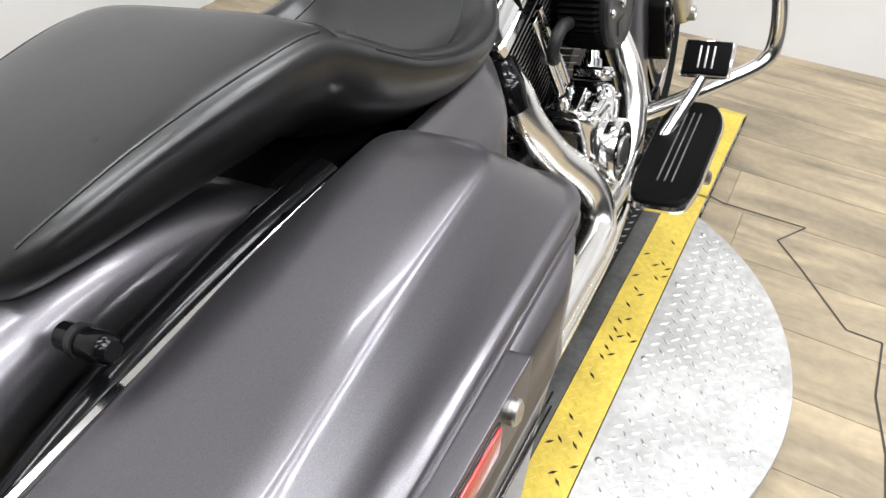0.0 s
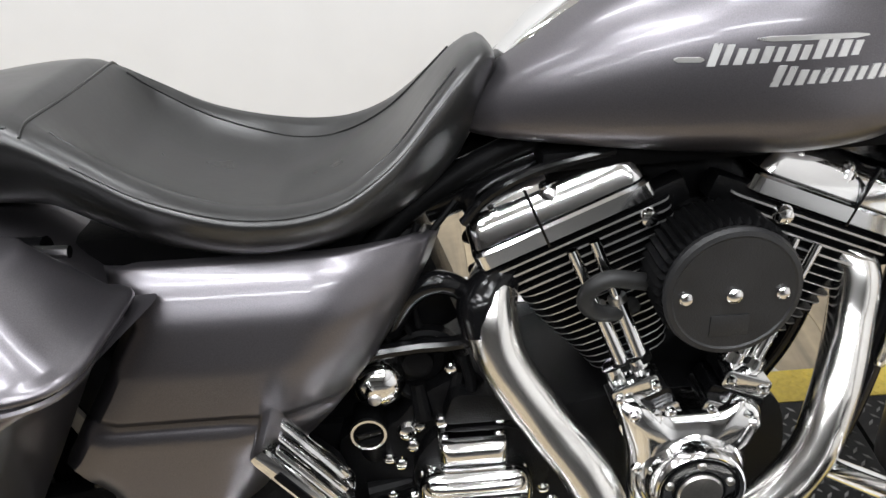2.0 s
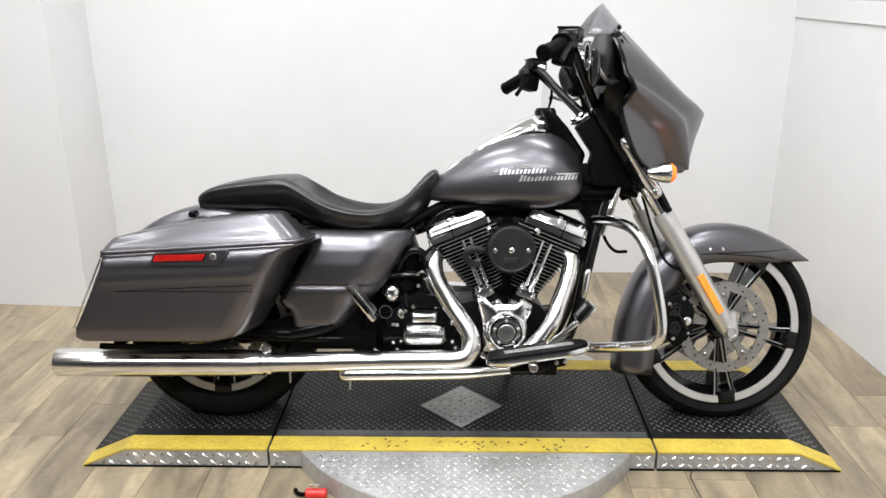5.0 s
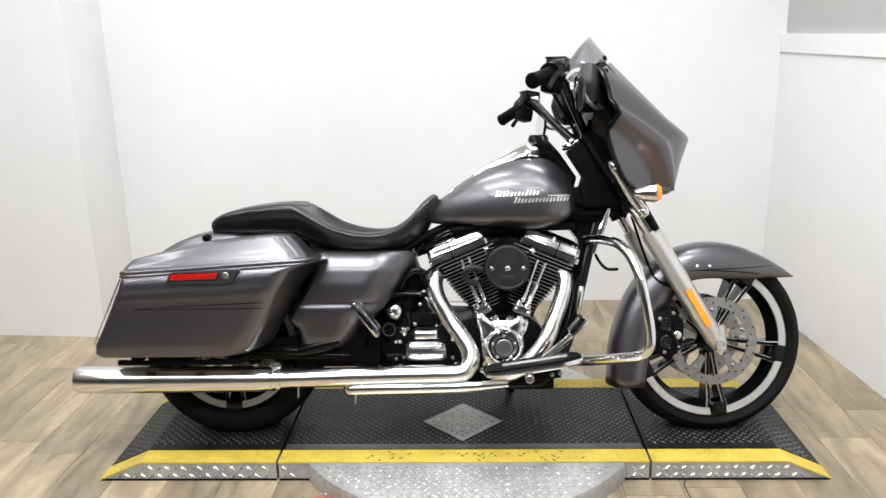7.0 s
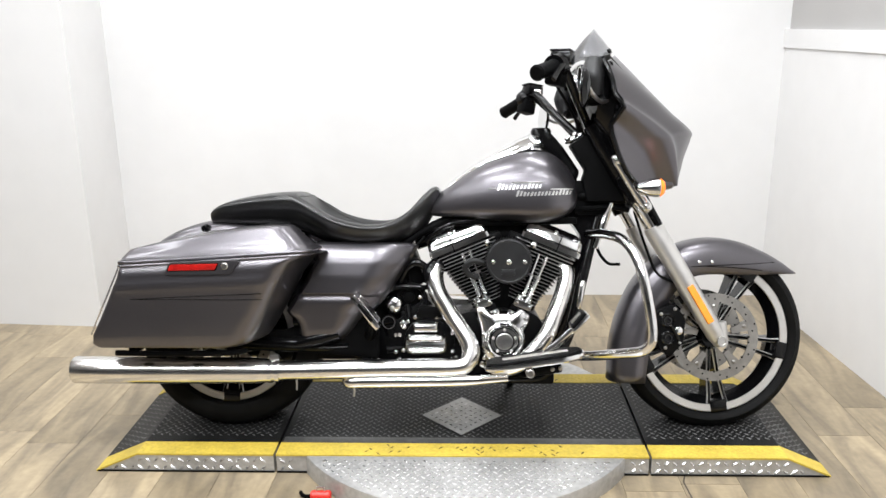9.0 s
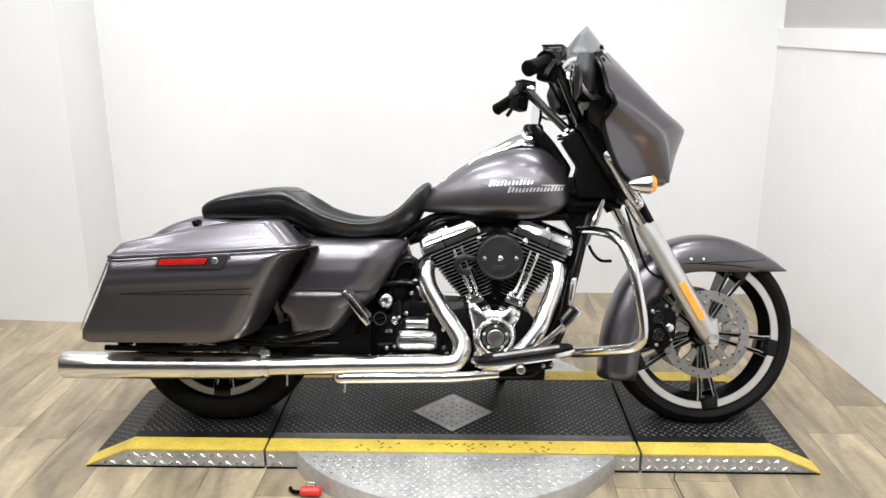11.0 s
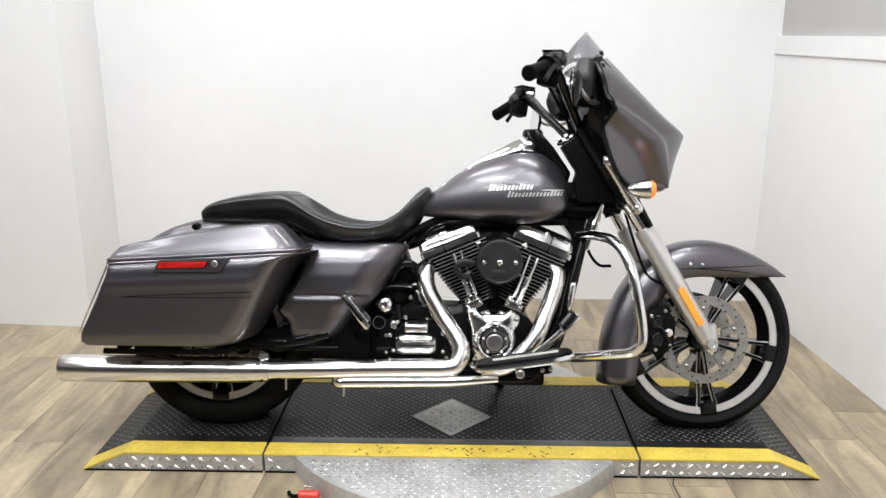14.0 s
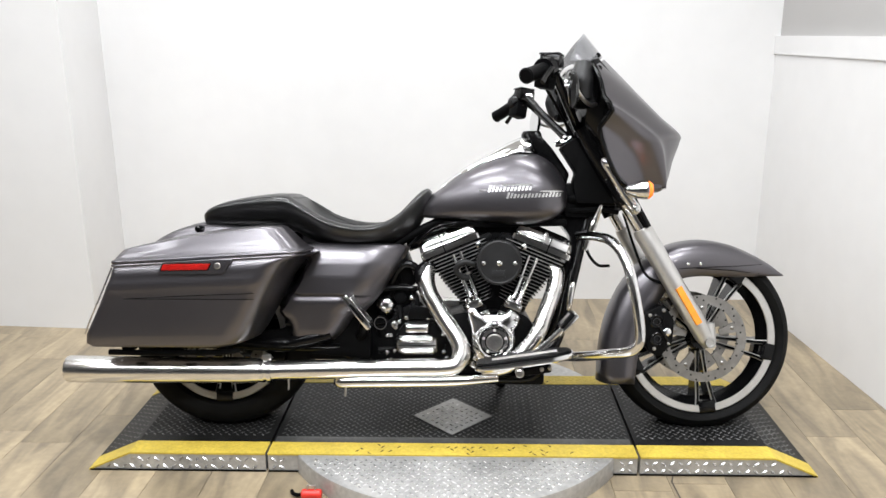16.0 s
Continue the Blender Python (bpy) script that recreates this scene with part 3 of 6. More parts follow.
# front fender: a rounded guard over the wheel
def front_fender():
    table = [(0, 1.868, 0.497, 1.862, 0.493), (0.10, 1.828, 0.530, 1.79, 0.493), (0.22, 1.760, 0.569, 1.72, 0.493), (0.35, 1.675, 0.602, 1.64, 0.493), (0.48, 1.575, 0.612, 1.56, 0.494), (0.58, 1.484, 0.592, 1.505, 0.482),
             (0.68, 1.402, 0.540, 1.455, 0.435), (0.76, 1.336, 0.466, 1.420, 0.375), (0.84, 1.288, 0.365, 1.388, 0.305), (0.91, 1.264, 0.265, 1.374, 0.235), (1.0, 1.256, 0.142, 1.362, 0.142)]
    bm = bmesh.new()
    secs = []
    for i in range(45):
        ox, oz, ex, ez = curve_at(table, i / 44)
        o, e = Vector((ox, 0, oz)), Vector((ex, 0, ez))
        w = 0.083 * (0.62 + 0.38 * min(1.0, i / 44 * 6))
        sec = []
        for f, y in ((0.0, 1.0), (0.35, 1.0), (0.62, 0.96), (0.80, 0.84), (0.92, 0.62), (0.985, 0.32), (1.0, 0.0)):
            sec.append((e.lerp(o, f), y * w))
        ring = [Vector((p.x, -y, p.z)) for p, y in sec] + [Vector((p.x, y, p.z)) for p, y in sec[-2::-1]]
        secs.append(ring)
    rings(bm, secs, closed=False)
    ob = part("front_fender", bm, M_PAINT, bike, "charcoal-grey painted front fender", sharp=50)
    mod = ob.modifiers.new("thickness", "SOLIDIFY")
    mod.thickness, mod.offset = 0.004, -1
    for k, (x, z) in enumerate(((1.536, 0.535), (1.576, 0.535))):
        part("fender_screw", dome((x, -0.083, z), 0.005, 0.003, (0, -1, 0)), M_CHROME, ob)
    part("pinstripe", tube([(1.78, -0.0775, 0.533), (1.70, -0.0845, 0.528), (1.60, -0.0845, 0.524), (1.508, -0.0845, 0.520)], 0.0012, 6), M_BLACK, ob)
    part("pinstripe", tube([(1.77, -0.079, 0.502), (1.71, -0.0845, 0.510), (1.66, -0.0845, 0.515), (1.56, -0.0845, 0.521)], 0.0012, 6), M_BLACK, ob)


front_fender()

# fork
FORK_D = Vector((-0.399, 0, 0.67)).normalized()
for s in (-1, 1):
    y = s * 0.112
    axle = Vector((1.590, y, 0.286))
    lower = part("fork_slider", tube([axle + FORK_D * d for d in (-0.012, 0.02, 0.10, 0.41, 0.425)], [0.020, 0.029, 0.031, 0.033, 0.030], 22, 1), M_ALU, bike, "silver cast fork slider")
    part("fork_foot", tube([axle + Vector((0.0, 0, 0.06)), axle + Vector((0.003, 0, 0.0)), axle + Vector((0.006, 0, -0.018))], [0.022, 0.026, 0.018], 16, 4), M_ALU, lower)
    part("axle_nut", lathe([(s * 0.0, 0.018), (s * 0.034, 0.017), (s * 0.034, 0.011), (s * 0.030, 0.010), (s * 0.030, 0)], axle, "y", 20), M_STEEL, lower)
    part("fork_tube", tube([axle + FORK_D * d for d in (0.41, 0.55, 0.62)], 0.0255, 20, 1), M_CHROME, bike, "chrome fork tube")
    part("fork_cover", tube([axle + FORK_D * d for d in (0.52, 0.60, 0.74, 0.80)], [0.034, 0.038, 0.038, 0.034], 20, 1), M_BLACK, bike, "fork cover")
    side = Vector((0.6, 0, 0.368)).normalized()
    a, b = axle + FORK_D * 0.072 + Vector((0, s * 0.030, 0)), axle + FORK_D * 0.206 + Vector((0, s * 0.032, 0))
    bm = bmesh.new()
    secs = []
    for p in (a, b):
        secs.append([p - side * 0.0125 + Vector((0, -s * 0.004, 0)), p - side * 0.010 + Vector((0, s * 0.004, 0)), p + side * 0.010 + Vector((0, s * 0.004, 0)), p + side * 0.0125 + Vector((0, -s * 0.004, 0))])
    rings(bm, secs)
    part("fork_reflector", bm, M_AMBER, lower, "amber side reflector")
    # caliper behind the slider
    c = Vector((1.432, s * 0.085, 0.322))
    cal = part("brake_caliper", plate(rounded([(c.x - 0.048, c.z + 0.055), (c.x + 0.012, c.z + 0.085), (c.x + 0.050, c.z + 0.035), (c.x + 0.042, c.z - 0.045), (c.x - 0.002, c.z - 0.088), (c.x - 0.036, c.z - 0.062)], 0.016), c.y - 0.032, c.y + 0.026, 0.008), M_ENGINE, bike, "black four-piston brake caliper")
    for dx, dz, rr in ((0.026, -0.004, 0.013), (-0.030, 0.050, 0.006), (-0.016, -0.058, 0.006), (0.030, -0.042, 0.005), (0.014, 0.066, 0.006)):
        part("caliper_bolt", dome((c.x + dx, c.y + s * 0.031, c.z + dz), rr, 0.006, (0, s, 0)), M_CHROME if rr > 0.01 else M_STEEL, cal)
    for dx, dz in ((-0.010, 0.030), (-0.008, -0.026)):
        boss = part("piston_boss", lathe([(c.y + s * 0.020, 0.024), (c.y + s * 0.036, 0.023), (c.y + s * 0.040, 0.019), (c.y + s * 0.038, 0.014), (c.y + s * 0.038, 0)], (c.x + dx, 0, c.z + dz), "y", 22), M_BLACK, cal, "round black piston cap")
        part("boss_ring", lathe([(c.y + s * 0.0375, 0.0125), (c.y + s * 0.041, 0.0125), (c.y + s * 0.041, 0.0095), (c.y + s * 0.0375, 0.0095)], (c.x + dx, 0, c.z + dz), "y", 20, closed_profile=True), M_CAP, boss)
    part("caliper_rib", tube([(c.x - 0.030, c.y + s * 0.030, c.z + 0.052), (c.x + 0.004, c.y + s * 0.034, c.z + 0.008), (c.x + 0.032, c.y + s * 0.030, c.z - 0.040)], 0.006, 8), M_BLACK, cal)
    part("caliper_bracket", plate(rounded([(1.462, 0.452), (1.488, 0.462), (1.512, 0.42), (1.495, 0.405)], 0.008), c.y - 0.012, c.y + 0.012, 0.003), M_ALU, cal)
    part("bracket_bolt", dome((1.488, c.y + s * 0.012, 0.437), 0.010, 0.008, (0, s, 0)), M_STEEL, cal)
part("front_axle", lathe([(-0.13, 0.011), (0.13, 0.011)], (1.590, 0, 0.288), "y", 16), M_STEEL, bike)
part("triple_clamp", plate(rounded([(1.24, 0.80), (1.30, 0.83), (1.36, 0.755), (1.30, 0.72)], 0.02), -0.15, 0.15, 0.01), M_BLACK, bike, "black fork clamp")
part("brake_line", tube([(1.515, -0.10, 0.41), (1.49, -0.115, 0.455), (1.44, -0.10, 0.475), (1.40, -0.07, 0.50), (1.37, -0.05, 0.58), (1.33, -0.05, 0.70)], 0.0045, 8), M_MATTE, bike, "black brake hose")


# ---- tank ----
TANK = [(0.652, 0.712, 0.690, 0.018), (0.690, 0.748, 0.684, 0.062), (0.739, 0.790, 0.680, 0.094), (0.800, 0.834, 0.675, 0.120), (0.860, 0.868, 0.670, 0.138), (0.928, 0.895, 0.665, 0.150), (1.000, 0.905, 0.662, 0.156),
        (1.060, 0.893, 0.668, 0.153), (1.105, 0.862, 0.682, 0.138), (1.135, 0.820, 0.705, 0.112), (1.150, 0.780, 0.735, 0.060)]


def tank_side(x, z):
    """The tank's half width at a height."""
    top, low, w = curve_at(TANK, x)
    mid = low + (top - low) * 0.36
    e = 2.3 if z > mid else 3.6
    f = (z - mid) / ((top - mid) if z > mid else (mid - low))
    return w * max(0.0, 1 - abs(f) ** e) ** (1 / e)


bm = bmesh.new()
secs = []
for i in range(49):
    x = 0.652 + (1.150 - 0.652) * (0.5 - 0.5 * math.cos(math.pi * i / 48))
    top, low, w = curve_at(TANK, x)
    mid = low + (top - low) * 0.36
    ring = []
    for k in range(40):
        a = 2 * math.pi * k / 40
        ca, sa = math.cos(a), math.sin(a)
        e = 2 / (2.3 if sa > 0 else 3.6)
        y = w * math.copysign(abs(ca) ** e, ca)
        z = mid + ((top - mid) if sa > 0 else (mid - low)) * math.copysign(abs(sa) ** e, sa)
        ring.append((x, y, z))
    secs.append(ring)
rings(bm, secs)
tank = part("fuel_tank", bm, M_PAINT, bike, "charcoal-grey painted teardrop fuel tank", sharp=60)

# chrome console along the tank's back
bm = bmesh.new()
secs = []
CONSOLE = ((0.690, 0.738, 0.022, 0.010), (0.74, 0.785, 0.044, 0.016), (0.82, 0.842, 0.058, 0.016), (0.90, 0.880, 0.066, 0.024), (0.955, 0.898, 0.068, 0.036), (1.00, 0.906, 0.066, 0.046), (1.035, 0.904, 0.058, 0.044), (1.062, 0.892, 0.044, 0.020))
for x, z, w, h in CONSOLE:
    half = [(1.0, -0.022), (0.97, -0.006), (0.86, 0.30 * h), (0.64, 0.74 * h), (0.40, 0.94 * h), (0.15, h)]
    secs.append([(x, -w * f, z + d) for f, d in half] + [(x, w * f, z + d) for f, d in reversed(half)])
fine = []
for k in range(len(secs) - 1):
    for q in range(4):
        fine.append([Vector(a).lerp(Vector(b), q / 4) for a, b in zip(secs[k], secs[k + 1])])
fine.append(secs[-1])
rings(bm, fine)
console = part("tank_console", bm, M_CHROME, bike, "chrome tank console", sharp=40)
# added black tubes draw the dark gap between console and tank
for s in (-1, 1):
    part("console_gasket", tube([(x, s * w, z - 0.010) for x, z, w, h in CONSOLE[:-1]], 0.0035, 8, 4), M_MATTE, console, "black line for the gap between console and tank")
part("ignition_switch", lathe([(-0.02, 0.034), (0.012, 0.034), (0.022, 0.028), (0.024, 0)], (1.035, 0, 0.950), "z", 24), M_BLACK, console, "black ignition knob")


def badge():
    """A slanted, winged bar badge in place of lettering, on both flanks of the tank."""
    for s in (-1, 1):
        bm = bmesh.new()
        for x0, x1, z0, h, n in ((0.886, 1.026, 0.770, 0.020, 6), (0.944, 1.122, 0.750, 0.019, 8)):
            step = (x1 - x0) / n
            for k in range(n):
                x, z = x0 + k * step, z0 + 0.006 * k / n
                hh = h if k in (0, n - 2) else h * 0.72
                for u0, u1, f0, f1 in ((0.0, 0.32, 0.0, 1.0), (0.50, 0.78, 0.06, 0.94)):
                    secs = []
                    for f in (f0, f1):
                        zz, sh = z + f * hh, f * hh * 0.35
                        lo, hi = x + sh + u0 * step, x + sh + u1 * step
                        secs.append([(xx, s * (tank_side(xx, zz) - 0.002 + out), zz) for xx, out in ((lo, 0.0), (lo, 0.0032), (hi, 0.0032), (hi, 0.0))])
                    rings(bm, secs)
        for x0, x1, z in ((0.858, 0.884, 0.776), (0.93, 1.03, 0.793), (1.05, 1.130, 0.773)):
            secs = []
            for q in range(9):
                xx = x0 + (x1 - x0) * q / 8
                w = 0.0022 * (1 if q not in (0, 8) else 0.3)
                secs.append([(xx, s * (tank_side(xx, z) - 0.002), z - w), (xx, s * (tank_side(xx, z) + 0.0018), z - w), (xx, s * (tank_side(xx, z) + 0.0018), z + w), (xx, s * (tank_side(xx, z) - 0.002), z + w)])
            rings(bm, secs)
        tagged(part("tank_badge", bm, M_BADGE, tank, "silver bar badge", sharp=20), kind="stuff")


badge()

# ---- seat ----
SEAT = [(-0.052, 0.690, 0.664, 0.050), (-0.040, 0.708, 0.652, 0.085), (0.000, 0.731, 0.650, 0.112), (0.070, 0.750, 0.648, 0.128), (0.170, 0.764, 0.645, 0.144), (0.238, 0.766, 0.640, 0.150), (0.262, 0.757, 0.632, 0.153),
        (0.300, 0.735, 0.612, 0.158), (0.365, 0.698, 0.590, 0.168), (0.450, 0.674, 0.580, 0.176), (0.530, 0.674, 0.586, 0.163), (0.590, 0.702, 0.602, 0.130), (0.640, 0.748, 0.632, 0.092), (0.672, 0.776, 0.672, 0.070), (0.692, 0.783, 0.715, 0.055), (0.703, 0.772, 0.735, 0.040)]


def seat_ring(x, n=48):
    top, low, w = curve_at(SEAT, x)
    mid = low + (top - low) * 0.78
    dish = 0.052 * min(1.0, max(0.0, (x - 0.250) / 0.05)) * min(1.0, max(0.0, (0.66 - x) / 0.20))
    ring = []
    for k in range(n):
        a = 2 * math.pi * k / n
        ca, sa = math.cos(a), math.sin(a)
        if sa > 0:
            e = 2 / (2.7 + 1.6 * max(0.0, 1 - abs(x - 0.28) / 0.22))
            y, z = w * math.copysign(abs(ca) ** e, ca), mid + (top - mid) * sa ** (2 / 2.2)
            z -= dish * max(0.0, 1 - abs(y / (w * 0.84)) ** 3.4)
        else:
            y, z = w * math.copysign(abs(ca) ** (2 / 2.4), ca), mid - (mid - low) * abs(sa) ** (2 / 1.7)
        ring.append(Vector((x, y, z)))
    return ring


xs = [-0.052, -0.048, -0.040] + [-0.03 + 0.012 * k for k in range(61)] + [0.697, 0.703]
xs = sorted(x for x in xs if -0.0521 <= x <= 0.7031)
bm = bmesh.new()
rings(bm, [seat_ring(x) for x in xs])
seat = part("seat", bm, M_LEATHER, bike, "black leather two-up seat", sharp=70)
for side in (4, 20):
    pts = [seat_ring(x)[side] for x in np.linspace(-0.03, 0.245, 14)]
    part("seat_seam", tube(pts, 0.0014, 6, 3), M_LEATHER, seat)
for side in (7, 17):
    pts = [seat_ring(x)[side] + Vector((0, 0, 0.0006)) for x in np.linspace(0.275, 0.66, 18)]
    part("seat_seam", tube(pts, 0.0014, 6, 3), M_LEATHER, seat)
pts = [p + Vector((0, 0, 0.0005)) for p in seat_ring(0.258)[3:22]]
part("seat_seam", tube(pts, 0.0016, 6, 2), M_LEATHER, seat)
for side in (2, 22):
    pts = [seat_ring(x)[side] for x in np.linspace(0.30, 0.66, 18)]
    part("seat_seam", tube(pts, 0.0012, 6, 3), M_LEATHER, seat)

# ---- rear fender ----
bm = bmesh.new()
secs = []
for k in range(33):
    a = radians(40 + 140 * k / 32)
    rad = 0.386
    ring = []
    for f, y in ((0.80, 0.095), (0.90, 0.095), (0.96, 0.086), (0.99, 0.06), (1.0, 0.0), (0.99, -0.06), (0.96, -0.086), (0.90, -0.095), (0.80, -0.095)):
        ring.append((rad * f * math.cos(a), y, Z_HUB + rad * f * math.sin(a)))
    secs.append(ring)
rings(bm, secs, closed=False)
ob = part("rear_fender", bm, M_PAINT, bike, "charcoal-grey painted rear fender", sharp=60)
mod = ob.modifiers.new("thickness", "SOLIDIFY")
mod.thickness, mod.offset = 0.004, -1


# ---- saddlebags ----
def saddlebag(s):
    """s: -1 the right one, 1 the left one."""
    def horizontal(z, x0, x1, yo, yi, rf, rr):
        """A rounded ring round the bag at one height."""
        line = rounded([(x0, yi), (x0, yo), (x1, yo), (x1 + 0.045, yi)], [0.02, rr, rf, 0.03], 6)
        return [(x, s * y, z) for x, y in line]

    bm = bmesh.new()
    secs = []
    for z, x0, x1, yo in ((0.300, -0.298, 0.075, 0.312), (0.304, -0.316, 0.100, 0.330), (0.316, -0.330, 0.124, 0.336), (0.345, -0.327, 0.148, 0.340), (0.40, -0.300, 0.180, 0.345), (0.46, -0.272, 0.214, 0.351), (0.484, -0.261, 0.228, 0.3555), (0.502, -0.252, 0.238, 0.361),
                          (0.512, -0.248, 0.244, 0.3585), (0.530, -0.241, 0.258, 0.359), (0.548, -0.237, 0.275, 0.358), (0.558, -0.236, 0.298, 0.352), (0.564, -0.235, 0.315, 0.342)):
        secs.append([(x, y, zz + (x - 0.02) * 0.055 * (z - 0.30) / 0.26) for x, y, zz in horizontal(z, x0, x1, yo, 0.150, 0.060, 0.022)])
    rings(bm, secs)
    bag = part("saddlebag", bm, M_PAINT, bike, "charcoal-grey painted hard saddlebag", sharp=50)
    # lid: a flat-sided hood, its creased top edge set in from the flange
    crest = [(-0.243, 0.600), (-0.212, 0.605), (-0.149, 0.617), (-0.034, 0.638), (0.08, 0.657), (0.18, 0.669), (0.235, 0.673), (0.30, 0.667), (0.338, 0.655)]

    def flange(x):
        return 0.5725 + 0.060 * (x + 0.028)

    def outline(inset_rear, inset_out, inset_front, inset_in, r_out):
        line = rounded([(-0.243 + inset_rear, 0.126 + inset_in), (-0.243 + inset_rear, 0.346 - inset_out), (0.324 - inset_front, 0.338 - inset_out), (0.332 - inset_front, 0.162 + inset_in)], [0.02, 0.035, r_out, 0.03], 7)
        dense = []
        for i, (x, y) in enumerate(line):
            dense.append((x, y))
            if i % 8 == 7:
                u, v = line[(i + 1) % len(line)]
                dense += [(x + (u - x) * k / 13, y + (v - y) * k / 13) for k in range(1, 13)]
        return dense

    rim_line = outline(0.0, 0.0, 0.0, 0.0, 0.055)
    edge_line = outline(0.016, 0.040, 0.068, 0.022, 0.060)
    secs = []
    for f, drop in ((-0.02, -0.006), (-0.11, -0.004), (-0.13, -0.001), (-0.11, 0.003), (-0.03, 0.005), (0.05, 0.003), (0.12, 0.0), (0.35, 0.0), (0.65, 0.0), (0.93, 0.0)):
        ring = []
        for (x0, y0), (x1, y1) in zip(rim_line, edge_line):
            x, y = x0 + (x1 - x0) * f, y0 + (y1 - y0) * f
            z0, z1 = flange(x0), curve_at(crest, x1)[0] - 0.011
            bulge = 0.006 * math.sin(math.pi * max(0.0, f))
            ring.append((x, s * (y + bulge * 0.5), z0 + (z1 - z0) * max(0.0, f) + drop + bulge * 0.3))
        secs.append(ring)
    for f, drop in ((0.0, 0.0095), (0.03, 0.0075), (0.08, 0.006), (0.3, 0.003), (0.6, 0.0008), (0.9, 0.0)):
        secs.append([(x + (0.03 - x) * f * 0.9, s * (y + (0.225 - y) * f), curve_at(crest, x + (0.03 - x) * f * 0.9)[0] - drop) for x, y in edge_line])
    bm = bmesh.new()
    rings(bm, secs)
    part("lid", bm, M_PAINT, bag, "charcoal-grey painted lid", sharp=75)
    part("lid_trim", tube([(x, s * (y + 0.0035), flange(x) - 0.0105) for x, y in rim_line[12:60]], 0.0042, 8, 1), M_PAINT, bag, "painted lid flange")
    # added chrome bar: stands in for light reflected off the lid's inner flank
    part("inner_edge", tube([(x, s * (0.137 + 0.062 * (x + 0.04)), flange(x) + 0.62 * (curve_at(crest, x)[0] - 0.011 - flange(x))) for x in np.linspace(-0.20, 0.28, 14)], 0.0065, 8, 3), M_CHROME, bag, "chrome bar in place of the sheen on the lid's inner flank")
    # reflector in its recessed housing
    yo = 0.3605
    frame_line = rounded([(-0.094, 0.528), (-0.075, 0.564), (0.131, 0.572), (0.118, 0.552), (0.104, 0.529)], 0.008)
    house = part("reflector_housing", plate(frame_line, s * (yo - 0.022), s * (yo + 0.006), 0.006, segments=4), M_PAINT, bag, "painted reflector housing")
    part("reflector_bed", plate(rounded([(-0.084, 0.5365), (-0.074, 0.5600), (0.071, 0.5625), (0.062, 0.5395)], 0.005), s * (yo + 0.002), s * (yo + 0.0072), 0.001), M_BLACK, house, "dark reflector bed")
    part("reflector", plate(rounded([(-0.080, 0.539), (-0.072, 0.5575), (0.068, 0.560), (0.059, 0.542)], 0.004), s * yo, s * (yo + 0.009), 0.002), M_RED, house, "red side reflector")
    part("lid_lock", lathe([(0.0, 0.010), (s * 0.010, 0.010), (s * 0.012, 0.008), (s * 0.012, 0)], (0.088, s * yo, 0.553), "y", 20), M_STEEL, house, "steel lid lock")
    for z0, z1 in ((0.452, 0.470), (0.452, 0.452)):
        def face(x, z):
            return s * (interp([(0.30, 0.33), (0.345, 0.340), (0.40, 0.345), (0.46, 0.351), (0.486, 0.355)], z)[0] + 0.0004)
        part("pinstripe", tube([(x, face(x, z), z) for x, z in ((-0.20, z0), (-0.10, z0 + (z1 - z0) * 0.3), (0.05, z0 + (z1 - z0) * 0.7), (0.19, z1))], 0.0011, 6), M_BLACK, bag, "dark pinstripe")
    part("rear_edge_trim", tube([(-0.233, s * 0.352, 0.545), (-0.262, s * 0.350, 0.48), (-0.300, s * 0.345, 0.40), (-0.325, s * 0.340, 0.345)], 0.0025, 8), M_CHROME, bag, "chrome corner trim")
    part("guard_rail", tube([(-0.27, s * 0.30, 0.282), (-0.10, s * 0.30, 0.280), (0.08, s * 0.295, 0.283), (0.12, s * 0.27, 0.286)], 0.009, 10), M_MATTE, bag, "black bag guard rail")
    for x in (-0.22, -0.06, 0.08):
        part("bag_foot", box((0.03, 0.05, 0.02), pose(x, s * 0.27, 0.292), 0.004), M_BLACK, bag)
    return bag


saddlebag(-1)
saddlebag(1)
part("support_bracket", box((0.50, 0.22, 0.03), pose(-0.04, 0, 0.272), 0.008), M_BLACK, bike, "black bag support")
for s in (-1, 1):
    part("bag_rail", tube([(0.24, s * 0.118, 0.615), (0.10, s * 0.118, 0.612), (-0.08, s * 0.120, 0.590), (-0.24, s * 0.120, 0.530), (-0.33, s * 0.118, 0.43)], 0.019, 12), M_BLACK, bike, "gloss black bag rail")
    part("rail_cover", tube([(0.22, s * 0.124, 0.590), (-0.02, s * 0.125, 0.572), (-0.22, s * 0.125, 0.505)], 0.032, 12, flat=0.6), M_MATTE, bike)
    part("docking_post", tube([(-0.040, s * 0.112, 0.652), (-0.040, s * 0.150, 0.652), (-0.040, s * 0.158, 0.652)], [0.010, 0.0115, 0.007], 16, 3), M_BLACK, bike, "black docking post")
    part("post_collar", tube([(-0.040, s * 0.126, 0.652), (-0.040, s * 0.132, 0.652)], 0.0125, 16, 1), M_CAP, bike, "dark post collar")
    part("docking_post", tube([(0.16, s * 0.10, 0.615), (0.16, s * 0.142, 0.615)], 0.012, 14, 2), M_BLACK, bike, "black docking post")


